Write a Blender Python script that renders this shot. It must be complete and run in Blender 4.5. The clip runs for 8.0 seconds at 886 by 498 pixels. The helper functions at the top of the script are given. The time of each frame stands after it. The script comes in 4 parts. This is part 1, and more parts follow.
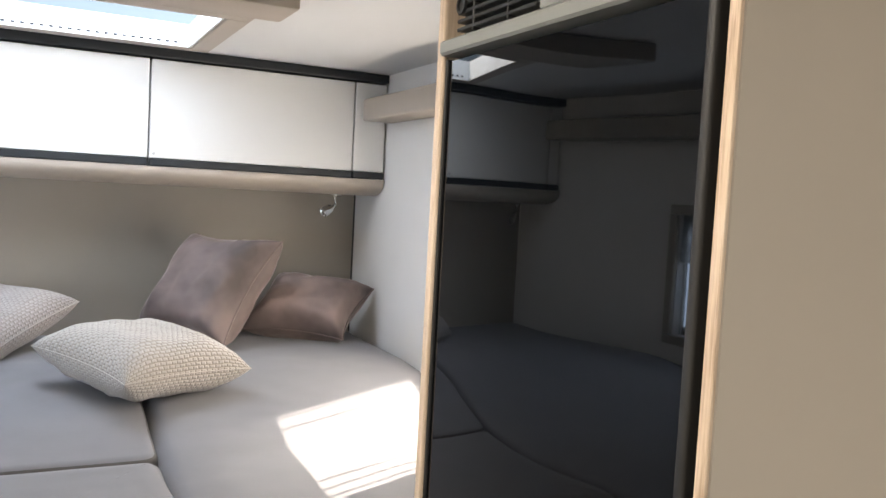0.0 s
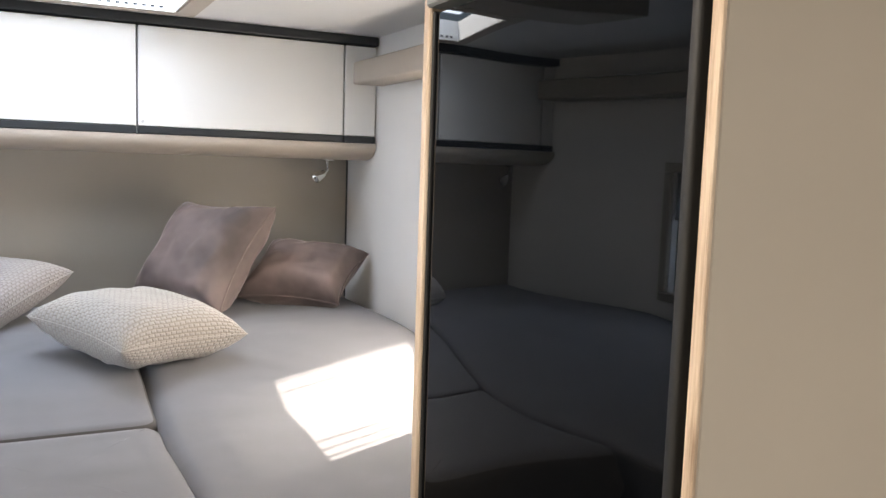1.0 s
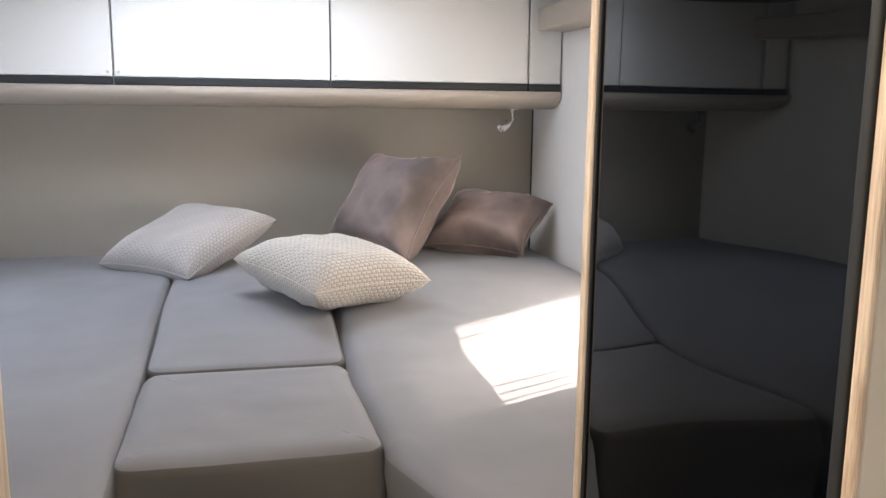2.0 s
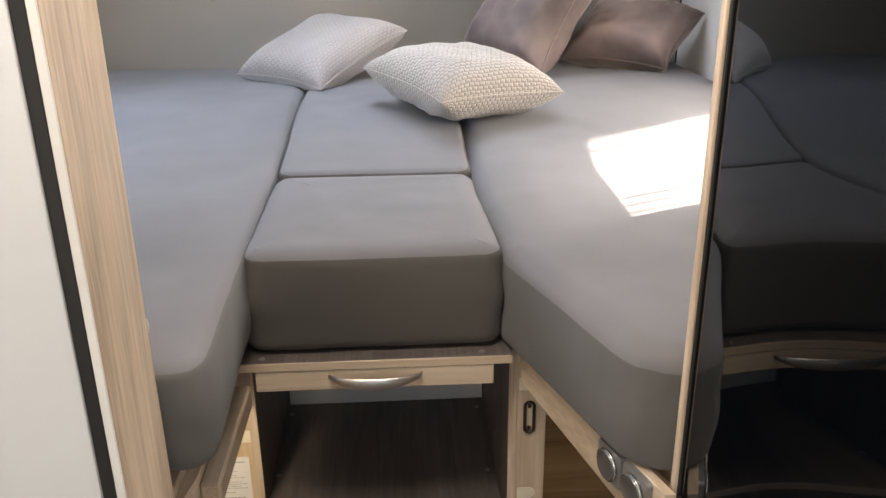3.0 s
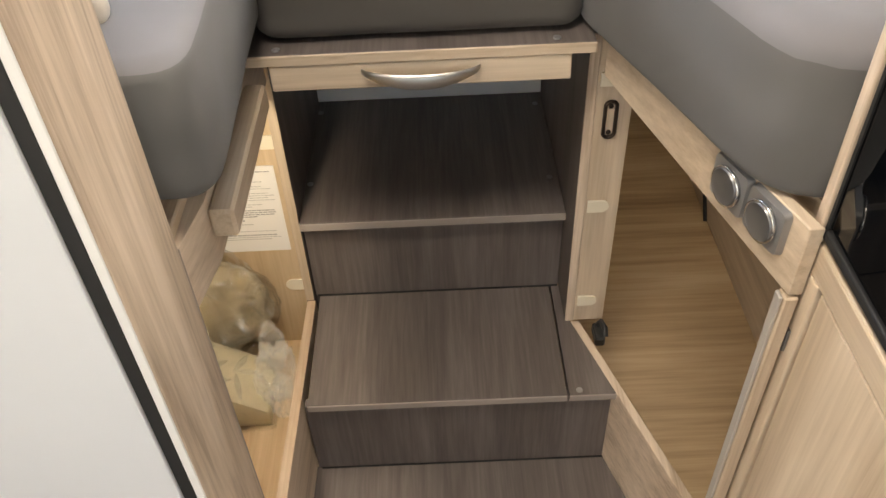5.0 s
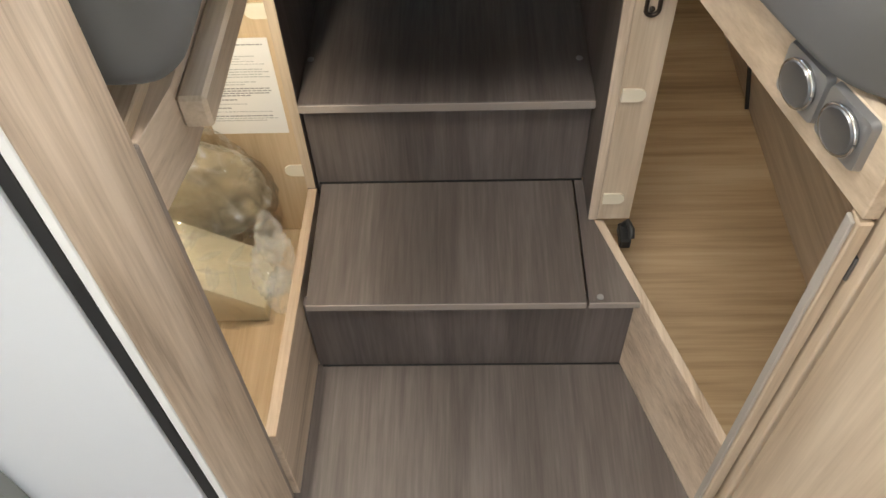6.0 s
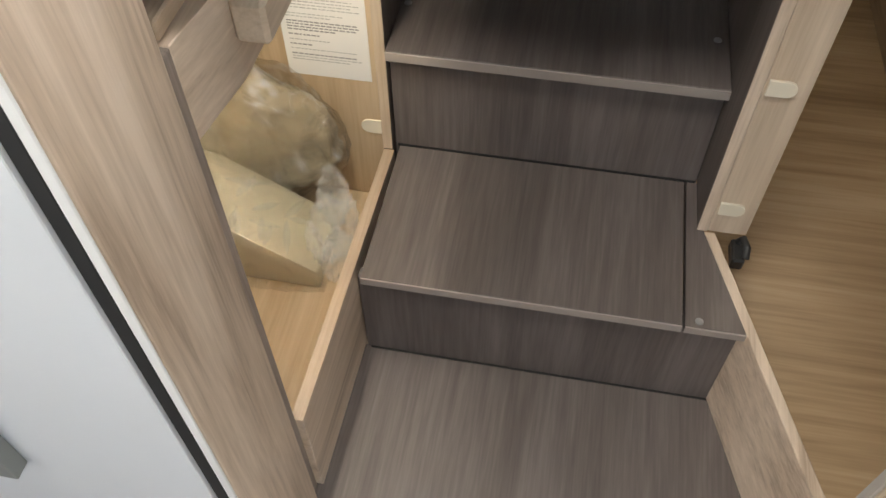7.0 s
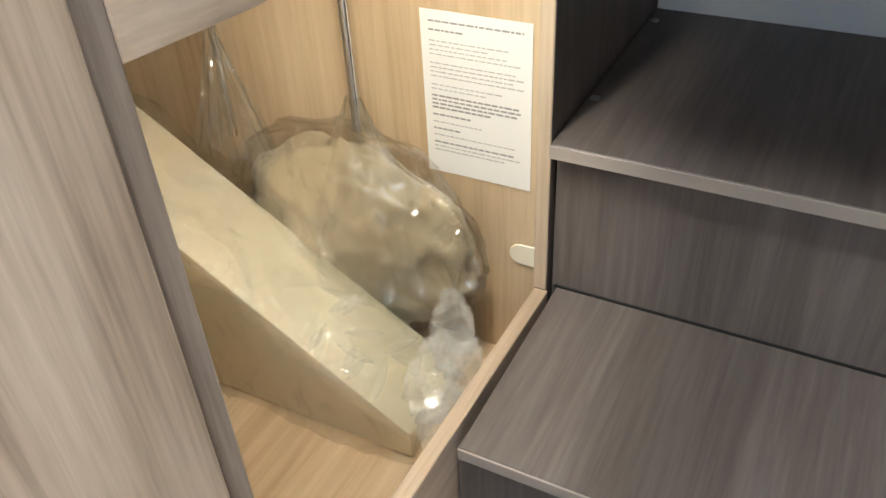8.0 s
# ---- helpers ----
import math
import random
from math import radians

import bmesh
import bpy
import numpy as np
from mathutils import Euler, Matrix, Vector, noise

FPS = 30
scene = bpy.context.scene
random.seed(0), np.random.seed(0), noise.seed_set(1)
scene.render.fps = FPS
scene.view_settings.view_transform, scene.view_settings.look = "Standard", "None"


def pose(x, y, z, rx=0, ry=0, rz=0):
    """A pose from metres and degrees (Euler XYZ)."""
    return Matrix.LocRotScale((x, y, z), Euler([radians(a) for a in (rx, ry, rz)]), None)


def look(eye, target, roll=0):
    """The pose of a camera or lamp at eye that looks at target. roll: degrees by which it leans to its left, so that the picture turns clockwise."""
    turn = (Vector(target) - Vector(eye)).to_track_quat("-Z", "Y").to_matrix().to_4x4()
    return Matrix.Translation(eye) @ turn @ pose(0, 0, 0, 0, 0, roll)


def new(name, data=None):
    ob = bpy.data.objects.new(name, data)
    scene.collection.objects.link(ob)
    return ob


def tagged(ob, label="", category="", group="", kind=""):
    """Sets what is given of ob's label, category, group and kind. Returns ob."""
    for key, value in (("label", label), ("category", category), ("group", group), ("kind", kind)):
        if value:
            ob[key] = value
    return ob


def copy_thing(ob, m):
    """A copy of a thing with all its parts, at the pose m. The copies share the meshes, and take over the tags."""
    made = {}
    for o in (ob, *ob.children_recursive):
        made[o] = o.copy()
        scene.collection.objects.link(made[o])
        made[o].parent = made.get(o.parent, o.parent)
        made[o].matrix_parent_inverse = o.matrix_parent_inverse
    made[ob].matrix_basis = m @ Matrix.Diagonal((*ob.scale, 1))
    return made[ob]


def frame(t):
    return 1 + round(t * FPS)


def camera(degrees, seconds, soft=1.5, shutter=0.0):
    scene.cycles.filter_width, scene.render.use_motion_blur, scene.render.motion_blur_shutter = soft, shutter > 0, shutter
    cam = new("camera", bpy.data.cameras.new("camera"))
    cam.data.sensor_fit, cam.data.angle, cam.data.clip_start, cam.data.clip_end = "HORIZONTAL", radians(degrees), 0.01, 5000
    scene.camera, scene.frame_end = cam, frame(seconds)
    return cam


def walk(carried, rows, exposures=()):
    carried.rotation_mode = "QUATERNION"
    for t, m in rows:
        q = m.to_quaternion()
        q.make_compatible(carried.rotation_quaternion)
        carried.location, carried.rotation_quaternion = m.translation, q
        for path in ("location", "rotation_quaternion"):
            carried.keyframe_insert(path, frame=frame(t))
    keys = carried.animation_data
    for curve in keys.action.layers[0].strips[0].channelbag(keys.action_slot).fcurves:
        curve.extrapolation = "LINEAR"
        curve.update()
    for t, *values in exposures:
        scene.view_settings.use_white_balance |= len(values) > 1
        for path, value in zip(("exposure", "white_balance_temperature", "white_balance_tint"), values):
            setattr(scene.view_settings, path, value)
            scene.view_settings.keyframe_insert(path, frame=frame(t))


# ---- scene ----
cam = camera(56.6, 8.0)
PATH = [
    (0, (0.213, -1.191, 1.639), (1.096, 0.599, 1.511), 3.1),
    (0.5, (0.221, -1.179, 1.624), (1.128, 0.596, 1.457), 2.3),
    (1, (0.218, -1.192, 1.623), (1.111, 0.585, 1.417), 1.9),
    (1.2, (0.217, -1.201, 1.614), (1.065, 0.597, 1.395), 1.7),
    (2.3, (0.273, -1.194, 1.607), (0.574, 0.741, 1.199), 0.0),
    (2.5, (0.282, -1.188, 1.594), (0.508, 0.739, 1.111), -0.3),
    (3, (0.298, -1.173, 1.55), (0.393, 0.691, 0.83), -0.7),
    (3.5, (0.302, -1.134, 1.521), (0.331, 0.658, 0.635), -0.9),
    (4, (0.292, -1.061, 1.493), (0.295, 0.657, 0.468), -1.6),
    (4.5, (0.277, -0.986, 1.451), (0.272, 0.622, 0.262), -2.0),
    (5, (0.267, -0.9, 1.408), (0.256, 0.572, 0.054), -2.8),
    (5.2, (0.263, -0.864, 1.396), (0.254, 0.552, -0.017), -3.2),
    (6.3, (0.278, -0.761, 1.297), (0.189, 0.462, -0.283), -1.9),
    (6.5, (0.268, -0.752, 1.268), (0.158, 0.472, -0.311), -0.9),
    (7, (0.261, -0.668, 1.196), (0.024, 0.526, -0.39), -0.8),
    (7.5, (0.255, -0.56, 1.082), (-0.21, 0.684, -0.414), -3.0),
    (8, (0.263, -0.472, 0.872), (-0.515, 0.919, -0.336), -3.4),
]
EXPOSURES = [(0.0, 1.71, 7200, 12), (2.5, 1.74, 7300, 14), (3.5, 2.12, 7400, 14), (4.0, 2.27, 7600, 13), (4.5, 2.35, 7600, 13), (5.2, 2.45, 7150, 11), (6.3, 2.54, 6550, 8), (7.0, 2.44, 6450, 9), (7.5, 2.36, 6450, 9), (8.0, 2.88, 6050, 6)]
walk(cam, [(t, look(eye, target, roll)) for t, eye, target, roll in PATH], EXPOSURES)

# ---- light ----
SUN_TO = Vector((-1.0, -0.45, -0.84)).normalized()
world = bpy.data.worlds.new("sky")
scene.world = world
world.use_nodes = True
wn = world.node_tree
sky = wn.nodes.new("ShaderNodeTexSky")
sky.sky_type = "NISHITA"
sky.sun_disc = False
sky.sun_elevation = math.asin(-SUN_TO.z)
sky.sun_rotation = math.atan2(-SUN_TO.x, -SUN_TO.y)
wn.links.new(sky.outputs[0], wn.nodes["Background"].inputs[0])
wn.nodes["Background"].inputs[1].default_value = 0.06

sun = new("sun", bpy.data.lights.new("sun", "SUN"))
sun.data.energy, sun.data.angle, sun.data.color = 5.0, radians(0.5), (1.0, 0.95, 0.88)
sun.matrix_world = look((6, 3, 6), Vector((6, 3, 6)) + SUN_TO)


def opening_light(name, eye, toward, w, h, power, color):
    lamp = new(name, bpy.data.lights.new(name, "AREA"))
    lamp.data.shape, lamp.data.size, lamp.data.size_y = "RECTANGLE", w, h
    lamp.data.energy, lamp.data.color = power, color
    lamp.matrix_world = look(eye, toward)
    return lamp


opening_light("skylight_daylight", (0.215, 1.13, 2.13), (0.215, 1.131, 0), 0.76, 0.50, 4.2, (0.66, 0.79, 1.0))
opening_light("right_window_daylight", (1.345, 0.78, 1.33), (-1, 0.78, 1.32), 0.48, 0.30, 1.5, (1.0, 0.95, 0.90))
opening_light("left_window_daylight", (-0.895, 0.86, 1.40), (1, 0.86, 1.39), 0.50, 0.36, 1.5, (0.48, 0.67, 1.0))
opening_light("windscreen_daylight", (0.22, -3.97, 1.45), (0.22, 0, 1.2), 1.80, 0.80, 1.5, (0.58, 0.78, 1.0))
# Unseen roof opening, added to light the steps and corridor from above.
opening_light("added_roof_daylight", (0.06, -0.50, 2.13), (0.06, -0.499, 0), 0.48, 0.42, 4.2, (1.0, 0.94, 0.86))
opening_light("entrance_daylight", (1.33, -1.78, 1.05), (-1, -1.6, 0.9), 0.60, 1.80, 2.2, (1.0, 0.96, 0.90))
# Unseen side window, added to brighten the fridge cabinet and right-hand boards.
opening_light("added_living_daylight", (-0.89, -1.95, 1.33), (1, -1.4, 0.9), 0.76, 0.50, 2.3, (1.0, 0.94, 0.87))
# Added lamps that brighten the lockers; their fittings are unseen and assumed.
opening_light("assumed_locker_light", (-0.062, -0.02, 0.803), (-0.062, 0.0, 0.0), 0.022, 0.20, 0.43, (1.0, 0.91, 0.75))
opening_light("assumed_garage_light", (0.80, 0.62, 0.795), (0.78, 0.45, 0.0), 0.12, 0.12, 0.21, (1.0, 0.90, 0.74))


# ---- materials ----
def shader(name, rough=0.5, metal=0.0, coat=0.0):
    m = bpy.data.materials.new(name)
    m.use_nodes = True
    b = m.node_tree.nodes["Principled BSDF"]
    b.inputs["Roughness"].default_value = rough
    b.inputs["Metallic"].default_value = metal
    b.inputs["Coat Weight"].default_value = coat
    return m, m.node_tree, b


def add(nt, kind, **vals):
    n = nt.nodes.new(kind)
    for k, v in vals.items():
        n.inputs[k.replace("_", " ")].default_value = v
    return n


def coords(nt, scale=(1, 1, 1), rot=(0, 0, 0), shift=True):
    tc = nt.nodes.new("ShaderNodeTexCoord")
    mp = nt.nodes.new("ShaderNodeMapping")
    mp.inputs["Scale"].default_value = scale
    mp.inputs["Rotation"].default_value = rot
    nt.links.new(tc.outputs["Object"], mp.inputs["Vector"])
    if shift:
        oi = nt.nodes.new("ShaderNodeObjectInfo")
        mul = nt.nodes.new("ShaderNodeMath")
        mul.operation = "MULTIPLY"
        mul.inputs[1].default_value = 17.0
        nt.links.new(oi.outputs["Random"], mul.inputs[0])
        nt.links.new(mul.outputs[0], mp.inputs["Location"])
    return mp


def ramp(nt, src, stops):
    r = nt.nodes.new("ShaderNodeValToRGB")
    e = r.color_ramp.elements
    while len(e) < len(stops):
        e.new(0.5)
    for el, (p, c) in zip(e, stops):
        el.position, el.color = p, (*c, 1)
    nt.links.new(src, r.inputs[0])
    return r


def bump(nt, b, src, strength, dist):
    n = add(nt, "ShaderNodeBump", Strength=strength, Distance=dist)
    nt.links.new(src, n.inputs["Height"])
    nt.links.new(n.outputs[0], b.inputs["Normal"])
    return n


def wood(name, dark, mid, light, grain, rough=0.45, wide=9.0, spread=0.14):
    """Printed wood foil: streaks along one axis ('x', 'y' or 'z')."""
    m, nt, b = shader(name, rough)
    k = {"x": 0, "y": 1, "z": 2}[grain]
    s1, s2 = [wide] * 3, [wide * 9] * 3
    s1[k], s2[k] = wide * 0.09, wide * 0.35
    n1 = add(nt, "ShaderNodeTexNoise", Scale=1.0, Detail=5.0, Roughness=0.6, Distortion=0.35)
    nt.links.new(coords(nt, s1).outputs[0], n1.inputs["Vector"])
    n2 = add(nt, "ShaderNodeTexNoise", Scale=1.0, Detail=3.0, Roughness=0.7)
    nt.links.new(coords(nt, s2).outputs[0], n2.inputs["Vector"])
    mix = nt.nodes.new("ShaderNodeMath")
    mix.operation = "MULTIPLY_ADD"
    mix.inputs[1].default_value = 0.38
    nt.links.new(n2.outputs[0], mix.inputs[0])
    sc = nt.nodes.new("ShaderNodeMath")
    sc.operation = "MULTIPLY"
    sc.inputs[1].default_value = 0.62
    nt.links.new(n1.outputs[0], sc.inputs[0])
    nt.links.new(sc.outputs[0], mix.inputs[2])
    r = ramp(nt, mix.outputs[0], [(0.5 - spread, dark), (0.5, mid), (0.5 + spread, light)])
    nt.links.new(r.outputs[0], b.inputs["Base Color"])
    bump(nt, b, n2.outputs[0], 0.10, 0.002)
    return m


def paint(name, color, rough=0.5, vary=0.05, bumpy=0.03, scale=60.0, metal=0.0, coat=0.0):
    m, nt, b = shader(name, rough, metal, coat)
    n = add(nt, "ShaderNodeTexNoise", Scale=3.0, Detail=4.0)
    nt.links.new(coords(nt).outputs[0], n.inputs["Vector"])
    lo = tuple(c * (1 - vary) for c in color)
    hi = tuple(min(1, c * (1 + vary)) for c in color)
    nt.links.new(ramp(nt, n.outputs[0], [(0.3, lo), (0.7, hi)]).outputs[0], b.inputs["Base Color"])
    f = add(nt, "ShaderNodeTexNoise", Scale=scale, Detail=2.0)
    nt.links.new(coords(nt).outputs[0], f.inputs["Vector"])
    bump(nt, b, f.outputs[0], bumpy, 0.002)
    return m


def cloth(name, color, weave=900.0, rough=0.85, sheen=0.3, crease=0.25, vary=0.08):
    m, nt, b = shader(name, rough)
    b.inputs["Sheen Weight"].default_value = sheen
    b.inputs["Sheen Roughness"].default_value = 0.5
    n = add(nt, "ShaderNodeTexNoise", Scale=5.0, Detail=3.0)
    nt.links.new(coords(nt).outputs[0], n.inputs["Vector"])
    lo = tuple(c * (1 - vary) for c in color)
    hi = tuple(min(1, c * (1 + vary)) for c in color)
    nt.links.new(ramp(nt, n.outputs[0], [(0.3, lo), (0.7, hi)]).outputs[0], b.inputs["Base Color"])
    f = add(nt, "ShaderNodeTexNoise", Scale=weave, Detail=1.0)
    nt.links.new(coords(nt).outputs[0], f.inputs["Vector"])
    b1 = add(nt, "ShaderNodeBump", Strength=0.15, Distance=0.001)
    nt.links.new(f.outputs[0], b1.inputs["Height"])
    b2 = add(nt, "ShaderNodeBump", Strength=crease, Distance=0.02)
    nt.links.new(n.outputs[0], b2.inputs["Height"])
    nt.links.new(b1.outputs[0], b2.inputs["Normal"])
    nt.links.new(b2.outputs[0], b.inputs["Normal"])
    return m


PALE = ((0.41, 0.315, 0.22), (0.575, 0.465, 0.345), (0.70, 0.585, 0.45))
ASH = ((0.37, 0.282, 0.207), (0.585, 0.468, 0.355), (0.73, 0.605, 0.48))
STEP = ((0.084, 0.069, 0.062), (0.128, 0.107, 0.097), (0.182, 0.156, 0.143))
GOLD = ((0.38, 0.265, 0.15), (0.525, 0.39, 0.24), (0.63, 0.49, 0.325))
wood_x = wood("pale_wood_x", *PALE, "x")
wood_y = wood("pale_wood_y", *PALE, "y")
wood_z = wood("pale_wood_z", *PALE, "z")
post_wood = wood("post_wood", *ASH, "z", wide=16.0, spread=0.12)
ash_y = wood("ash_wood_y", *ASH, "y", wide=14.0)
step_y = wood("step_wood_y", *STEP, "y", rough=0.52, wide=15.0, spread=0.15)
step_z = wood("step_wood_z", *STEP, "z", rough=0.52, wide=15.0, spread=0.15)
gold_y = wood("locker_wood_y", *GOLD, "y", wide=8.0)
gold_z = wood("locker_wood_z", *GOLD, "z", wide=8.0)
board_edge = wood("board_edge_wood", (0.26, 0.19, 0.13), (0.40, 0.30, 0.21), (0.50, 0.39, 0.28), "y", wide=22.0)
step_edge = paint("step_edge", (0.33, 0.29, 0.26), 0.5, 0.08)
locker_wood = wood("locker_floor_wood", (0.27, 0.18, 0.095), (0.43, 0.305, 0.175), (0.54, 0.41, 0.26), "x", wide=7.0)
ply_edge = wood("plywood_edge", (0.30, 0.20, 0.13), (0.55, 0.42, 0.30), (0.72, 0.60, 0.46), "z", wide=60.0)
white_gloss = paint("white_gloss", (0.72, 0.71, 0.68), 0.08, 0.01, 0.004, 8.0, coat=0.6)
white_wall = paint("white_wall", (0.80, 0.78, 0.74), 0.55, 0.03, 0.06, 140.0)
white_panel = paint("white_panel", (0.78, 0.78, 0.76), 0.35, 0.02, 0.02, 90.0)
door_white = paint("door_white", (0.68, 0.705, 0.73), 0.35, 0.02, 0.02, 90.0)
edge_band = wood("edge_band_wood", (0.20, 0.165, 0.14), (0.33, 0.275, 0.235), (0.43, 0.365, 0.315), "z", wide=22.0)
ceiling_white = paint("ceiling_white", (0.68, 0.68, 0.67), 0.6, 0.02, 0.05, 120.0)
beige_wall = paint("beige_wall", (0.315, 0.28, 0.235), 0.6, 0.04, 0.06, 160.0)
beige_panel = paint("beige_panel", (0.46, 0.405, 0.335), 0.5, 0.03, 0.04, 120.0)
beige_trim = paint("beige_trim", (0.41, 0.355, 0.295), 0.55, 0.03, 0.04, 120.0)
dark_trim = paint("dark_trim", (0.018, 0.020, 0.022), 0.45, 0.1, 0.03)
black_rubber = paint("black_rubber", (0.012, 0.012, 0.012), 0.6, 0.1, 0.05)
black_plastic = paint("black_plastic", (0.022, 0.023, 0.023), 0.4, 0.1, 0.05, 300.0)
black_glass = paint("black_glass", (0.0015, 0.0020, 0.0028), 0.02, 0.02, 0.10, 3.2)
black_glass.node_tree.nodes["Principled BSDF"].inputs["IOR"].default_value = 1.42
steel = paint("brushed_metal", (0.50, 0.49, 0.47), 0.33, 0.05, 0.05, 200.0, metal=1.0)
chrome = paint("chrome", (0.75, 0.75, 0.75), 0.12, 0.02, 0.0, 20.0, metal=1.0)
silver_plastic = paint("silver_plastic", (0.33, 0.33, 0.33), 0.32, 0.04, 0.02, 200.0, metal=0.6)
grey_metal = paint("grey_metal", (0.20, 0.20, 0.205), 0.34, 0.05, 0.03, 200.0, metal=0.7)
pale_edge = paint("pale_edge", (0.44, 0.41, 0.37), 0.4, 0.05, 0.03, 200.0)
cream_plastic = paint("cream_plastic", (0.80, 0.74, 0.60), 0.4, 0.02)
grey_plastic = paint("grey_plastic", (0.20, 0.21, 0.20), 0.45, 0.05)
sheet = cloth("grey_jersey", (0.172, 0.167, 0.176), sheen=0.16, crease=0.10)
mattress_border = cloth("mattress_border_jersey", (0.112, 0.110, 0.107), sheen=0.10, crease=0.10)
# The sheet's jersey again, darkened to put front shade into the cushion sides.
shaded_side_cloth = cloth("shaded_side_jersey", (0.084, 0.077, 0.070), sheen=0.08, crease=0.10)
# Wide tone range puts the nap's highlights and dark patches into the colour.
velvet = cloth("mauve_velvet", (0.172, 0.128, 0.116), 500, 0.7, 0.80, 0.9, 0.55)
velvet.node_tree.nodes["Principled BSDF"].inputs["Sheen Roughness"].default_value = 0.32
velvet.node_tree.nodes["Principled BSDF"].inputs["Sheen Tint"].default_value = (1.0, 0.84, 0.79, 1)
carton = paint("cream_carton", (0.62, 0.56, 0.41), 0.5, 0.03, 0.03)
paper_mat = paint("paper", (0.82, 0.81, 0.78), 0.6, 0.02)
ink = paint("ink", (0.30, 0.30, 0.30), 0.7, 0.1)
faint_ink = paint("faint_ink", (0.46, 0.46, 0.45), 0.7, 0.1)


# ---- building ----
from mathutils import kdtree
def thing(name, at, label, category, group="", kind=""):
    e = new(name)
    e.location = at
    return tagged(e, label, category, group, kind)


def base_of(ob):
    v = Vector((0, 0, 0))
    while ob:
        v += ob.location
        ob = ob.parent
    return v


def part(name, bm, material, parent=None, label="", smooth=None):
    """Links a bmesh, given in world metres, as one mesh under parent."""
    me = bpy.data.meshes.new(name)
    if parent:
        bm.transform(Matrix.Translation(-base_of(parent)))
    bmesh.ops.recalc_face_normals(bm, faces=bm.faces)
    bm.to_mesh(me)
    bm.free()
    me.materials.append(material)
    if smooth is not None:
        me.polygons.foreach_set("use_smooth", [True] * len(me.polygons))
        if smooth < 180:
            me.set_sharp_from_angle(angle=radians(smooth))
    ob = new(name, me)
    ob.parent = parent
    return tagged(ob, label) if label else ob


def box(x0, x1, y0, y1, z0, z1, r=0.002, seg=1, bm=None):
    bm = bm or bmesh.new()
    old = set(bm.verts)
    bmesh.ops.create_cube(bm, size=1.0)
    vs = [v for v in bm.verts if v not in old]
    for v in vs:
        v.co = Vector(((x0 + x1) / 2 + v.co.x * (x1 - x0), (y0 + y1) / 2 + v.co.y * (y1 - y0), (z0 + z1) / 2 + v.co.z * (z1 - z0)))
    if r:
        es = list({e for v in vs for e in v.link_edges})
        bmesh.ops.bevel(bm, geom=es, offset=r, segments=seg, affect="EDGES", profile=0.5)
    return bm


def prism(poly, z0, z1, r=0.0, seg=2):
    """A plan polygon drawn up from z0 to z1."""
    bm = bmesh.new()
    lo = [bm.verts.new((x, y, z0)) for x, y in poly]
    hi = [bm.verts.new((x, y, z1)) for x, y in poly]
    n = len(poly)
    bm.faces.new(lo[::-1])
    bm.faces.new(hi)
    for i in range(n):
        bm.faces.new((lo[i], lo[(i + 1) % n], hi[(i + 1) % n], hi[i]))
    if r:
        bmesh.ops.bevel(bm, geom=bm.edges[:], offset=r, segments=seg, affect="EDGES", profile=0.5)
    return bm


def tube(points, r, seg=10):
    """A round bar along points."""
    bm = bmesh.new()
    rings = []
    pts = [Vector(p) for p in points]
    for i, p in enumerate(pts):
        d = (pts[min(i + 1, len(pts) - 1)] - pts[max(i - 1, 0)]).normalized()
        q = d.to_track_quat("Z", "Y")
        rings.append([bm.verts.new(p + q @ Vector((r * math.cos(a), r * math.sin(a), 0))) for a in (2 * math.pi * k / seg for k in range(seg))])
    for a, b in zip(rings, rings[1:]):
        for k in range(seg):
            bm.faces.new((a[k], a[(k + 1) % seg], b[(k + 1) % seg], b[k]))
    bm.faces.new(rings[0][::-1])
    bm.faces.new(rings[-1])
    return bm


def disc(center, normal, profile, seg=28):
    """A turned shape: profile of (radius, height) along normal."""
    bm = bmesh.new()
    q = Vector(normal).to_track_quat("Z", "Y")
    rings = [[bm.verts.new(Vector(center) + q @ Vector((r * math.cos(a), r * math.sin(a), h))) for a in (2 * math.pi * k / seg for k in range(seg))] for r, h in profile]
    for a, b in zip(rings, rings[1:]):
        for k in range(seg):
            bm.faces.new((a[k], a[(k + 1) % seg], b[(k + 1) % seg], b[k]))
    bm.faces.new(rings[0][::-1])
    bm.faces.new(rings[-1])
    return bm


def rounded(poly, r, n=6):
    """A convex counter-clockwise plan polygon with its corners rounded by r."""
    out = []
    m = len(poly)
    for i in range(m):
        p0, p, p1 = (Vector(poly[(i + k) % m]) for k in (-1, 0, 1))
        a, b = (p0 - p).normalized(), (p1 - p).normalized()
        half = a.angle(b) / 2
        d = min(r / math.tan(half), (p0 - p).length * 0.45, (p1 - p).length * 0.45)
        for k in range(n + 1):
            t = k / n
            out.append(((1 - t) ** 2 * (p + a * d) + 2 * t * (1 - t) * p + t * t * (p + b * d)))
    return out


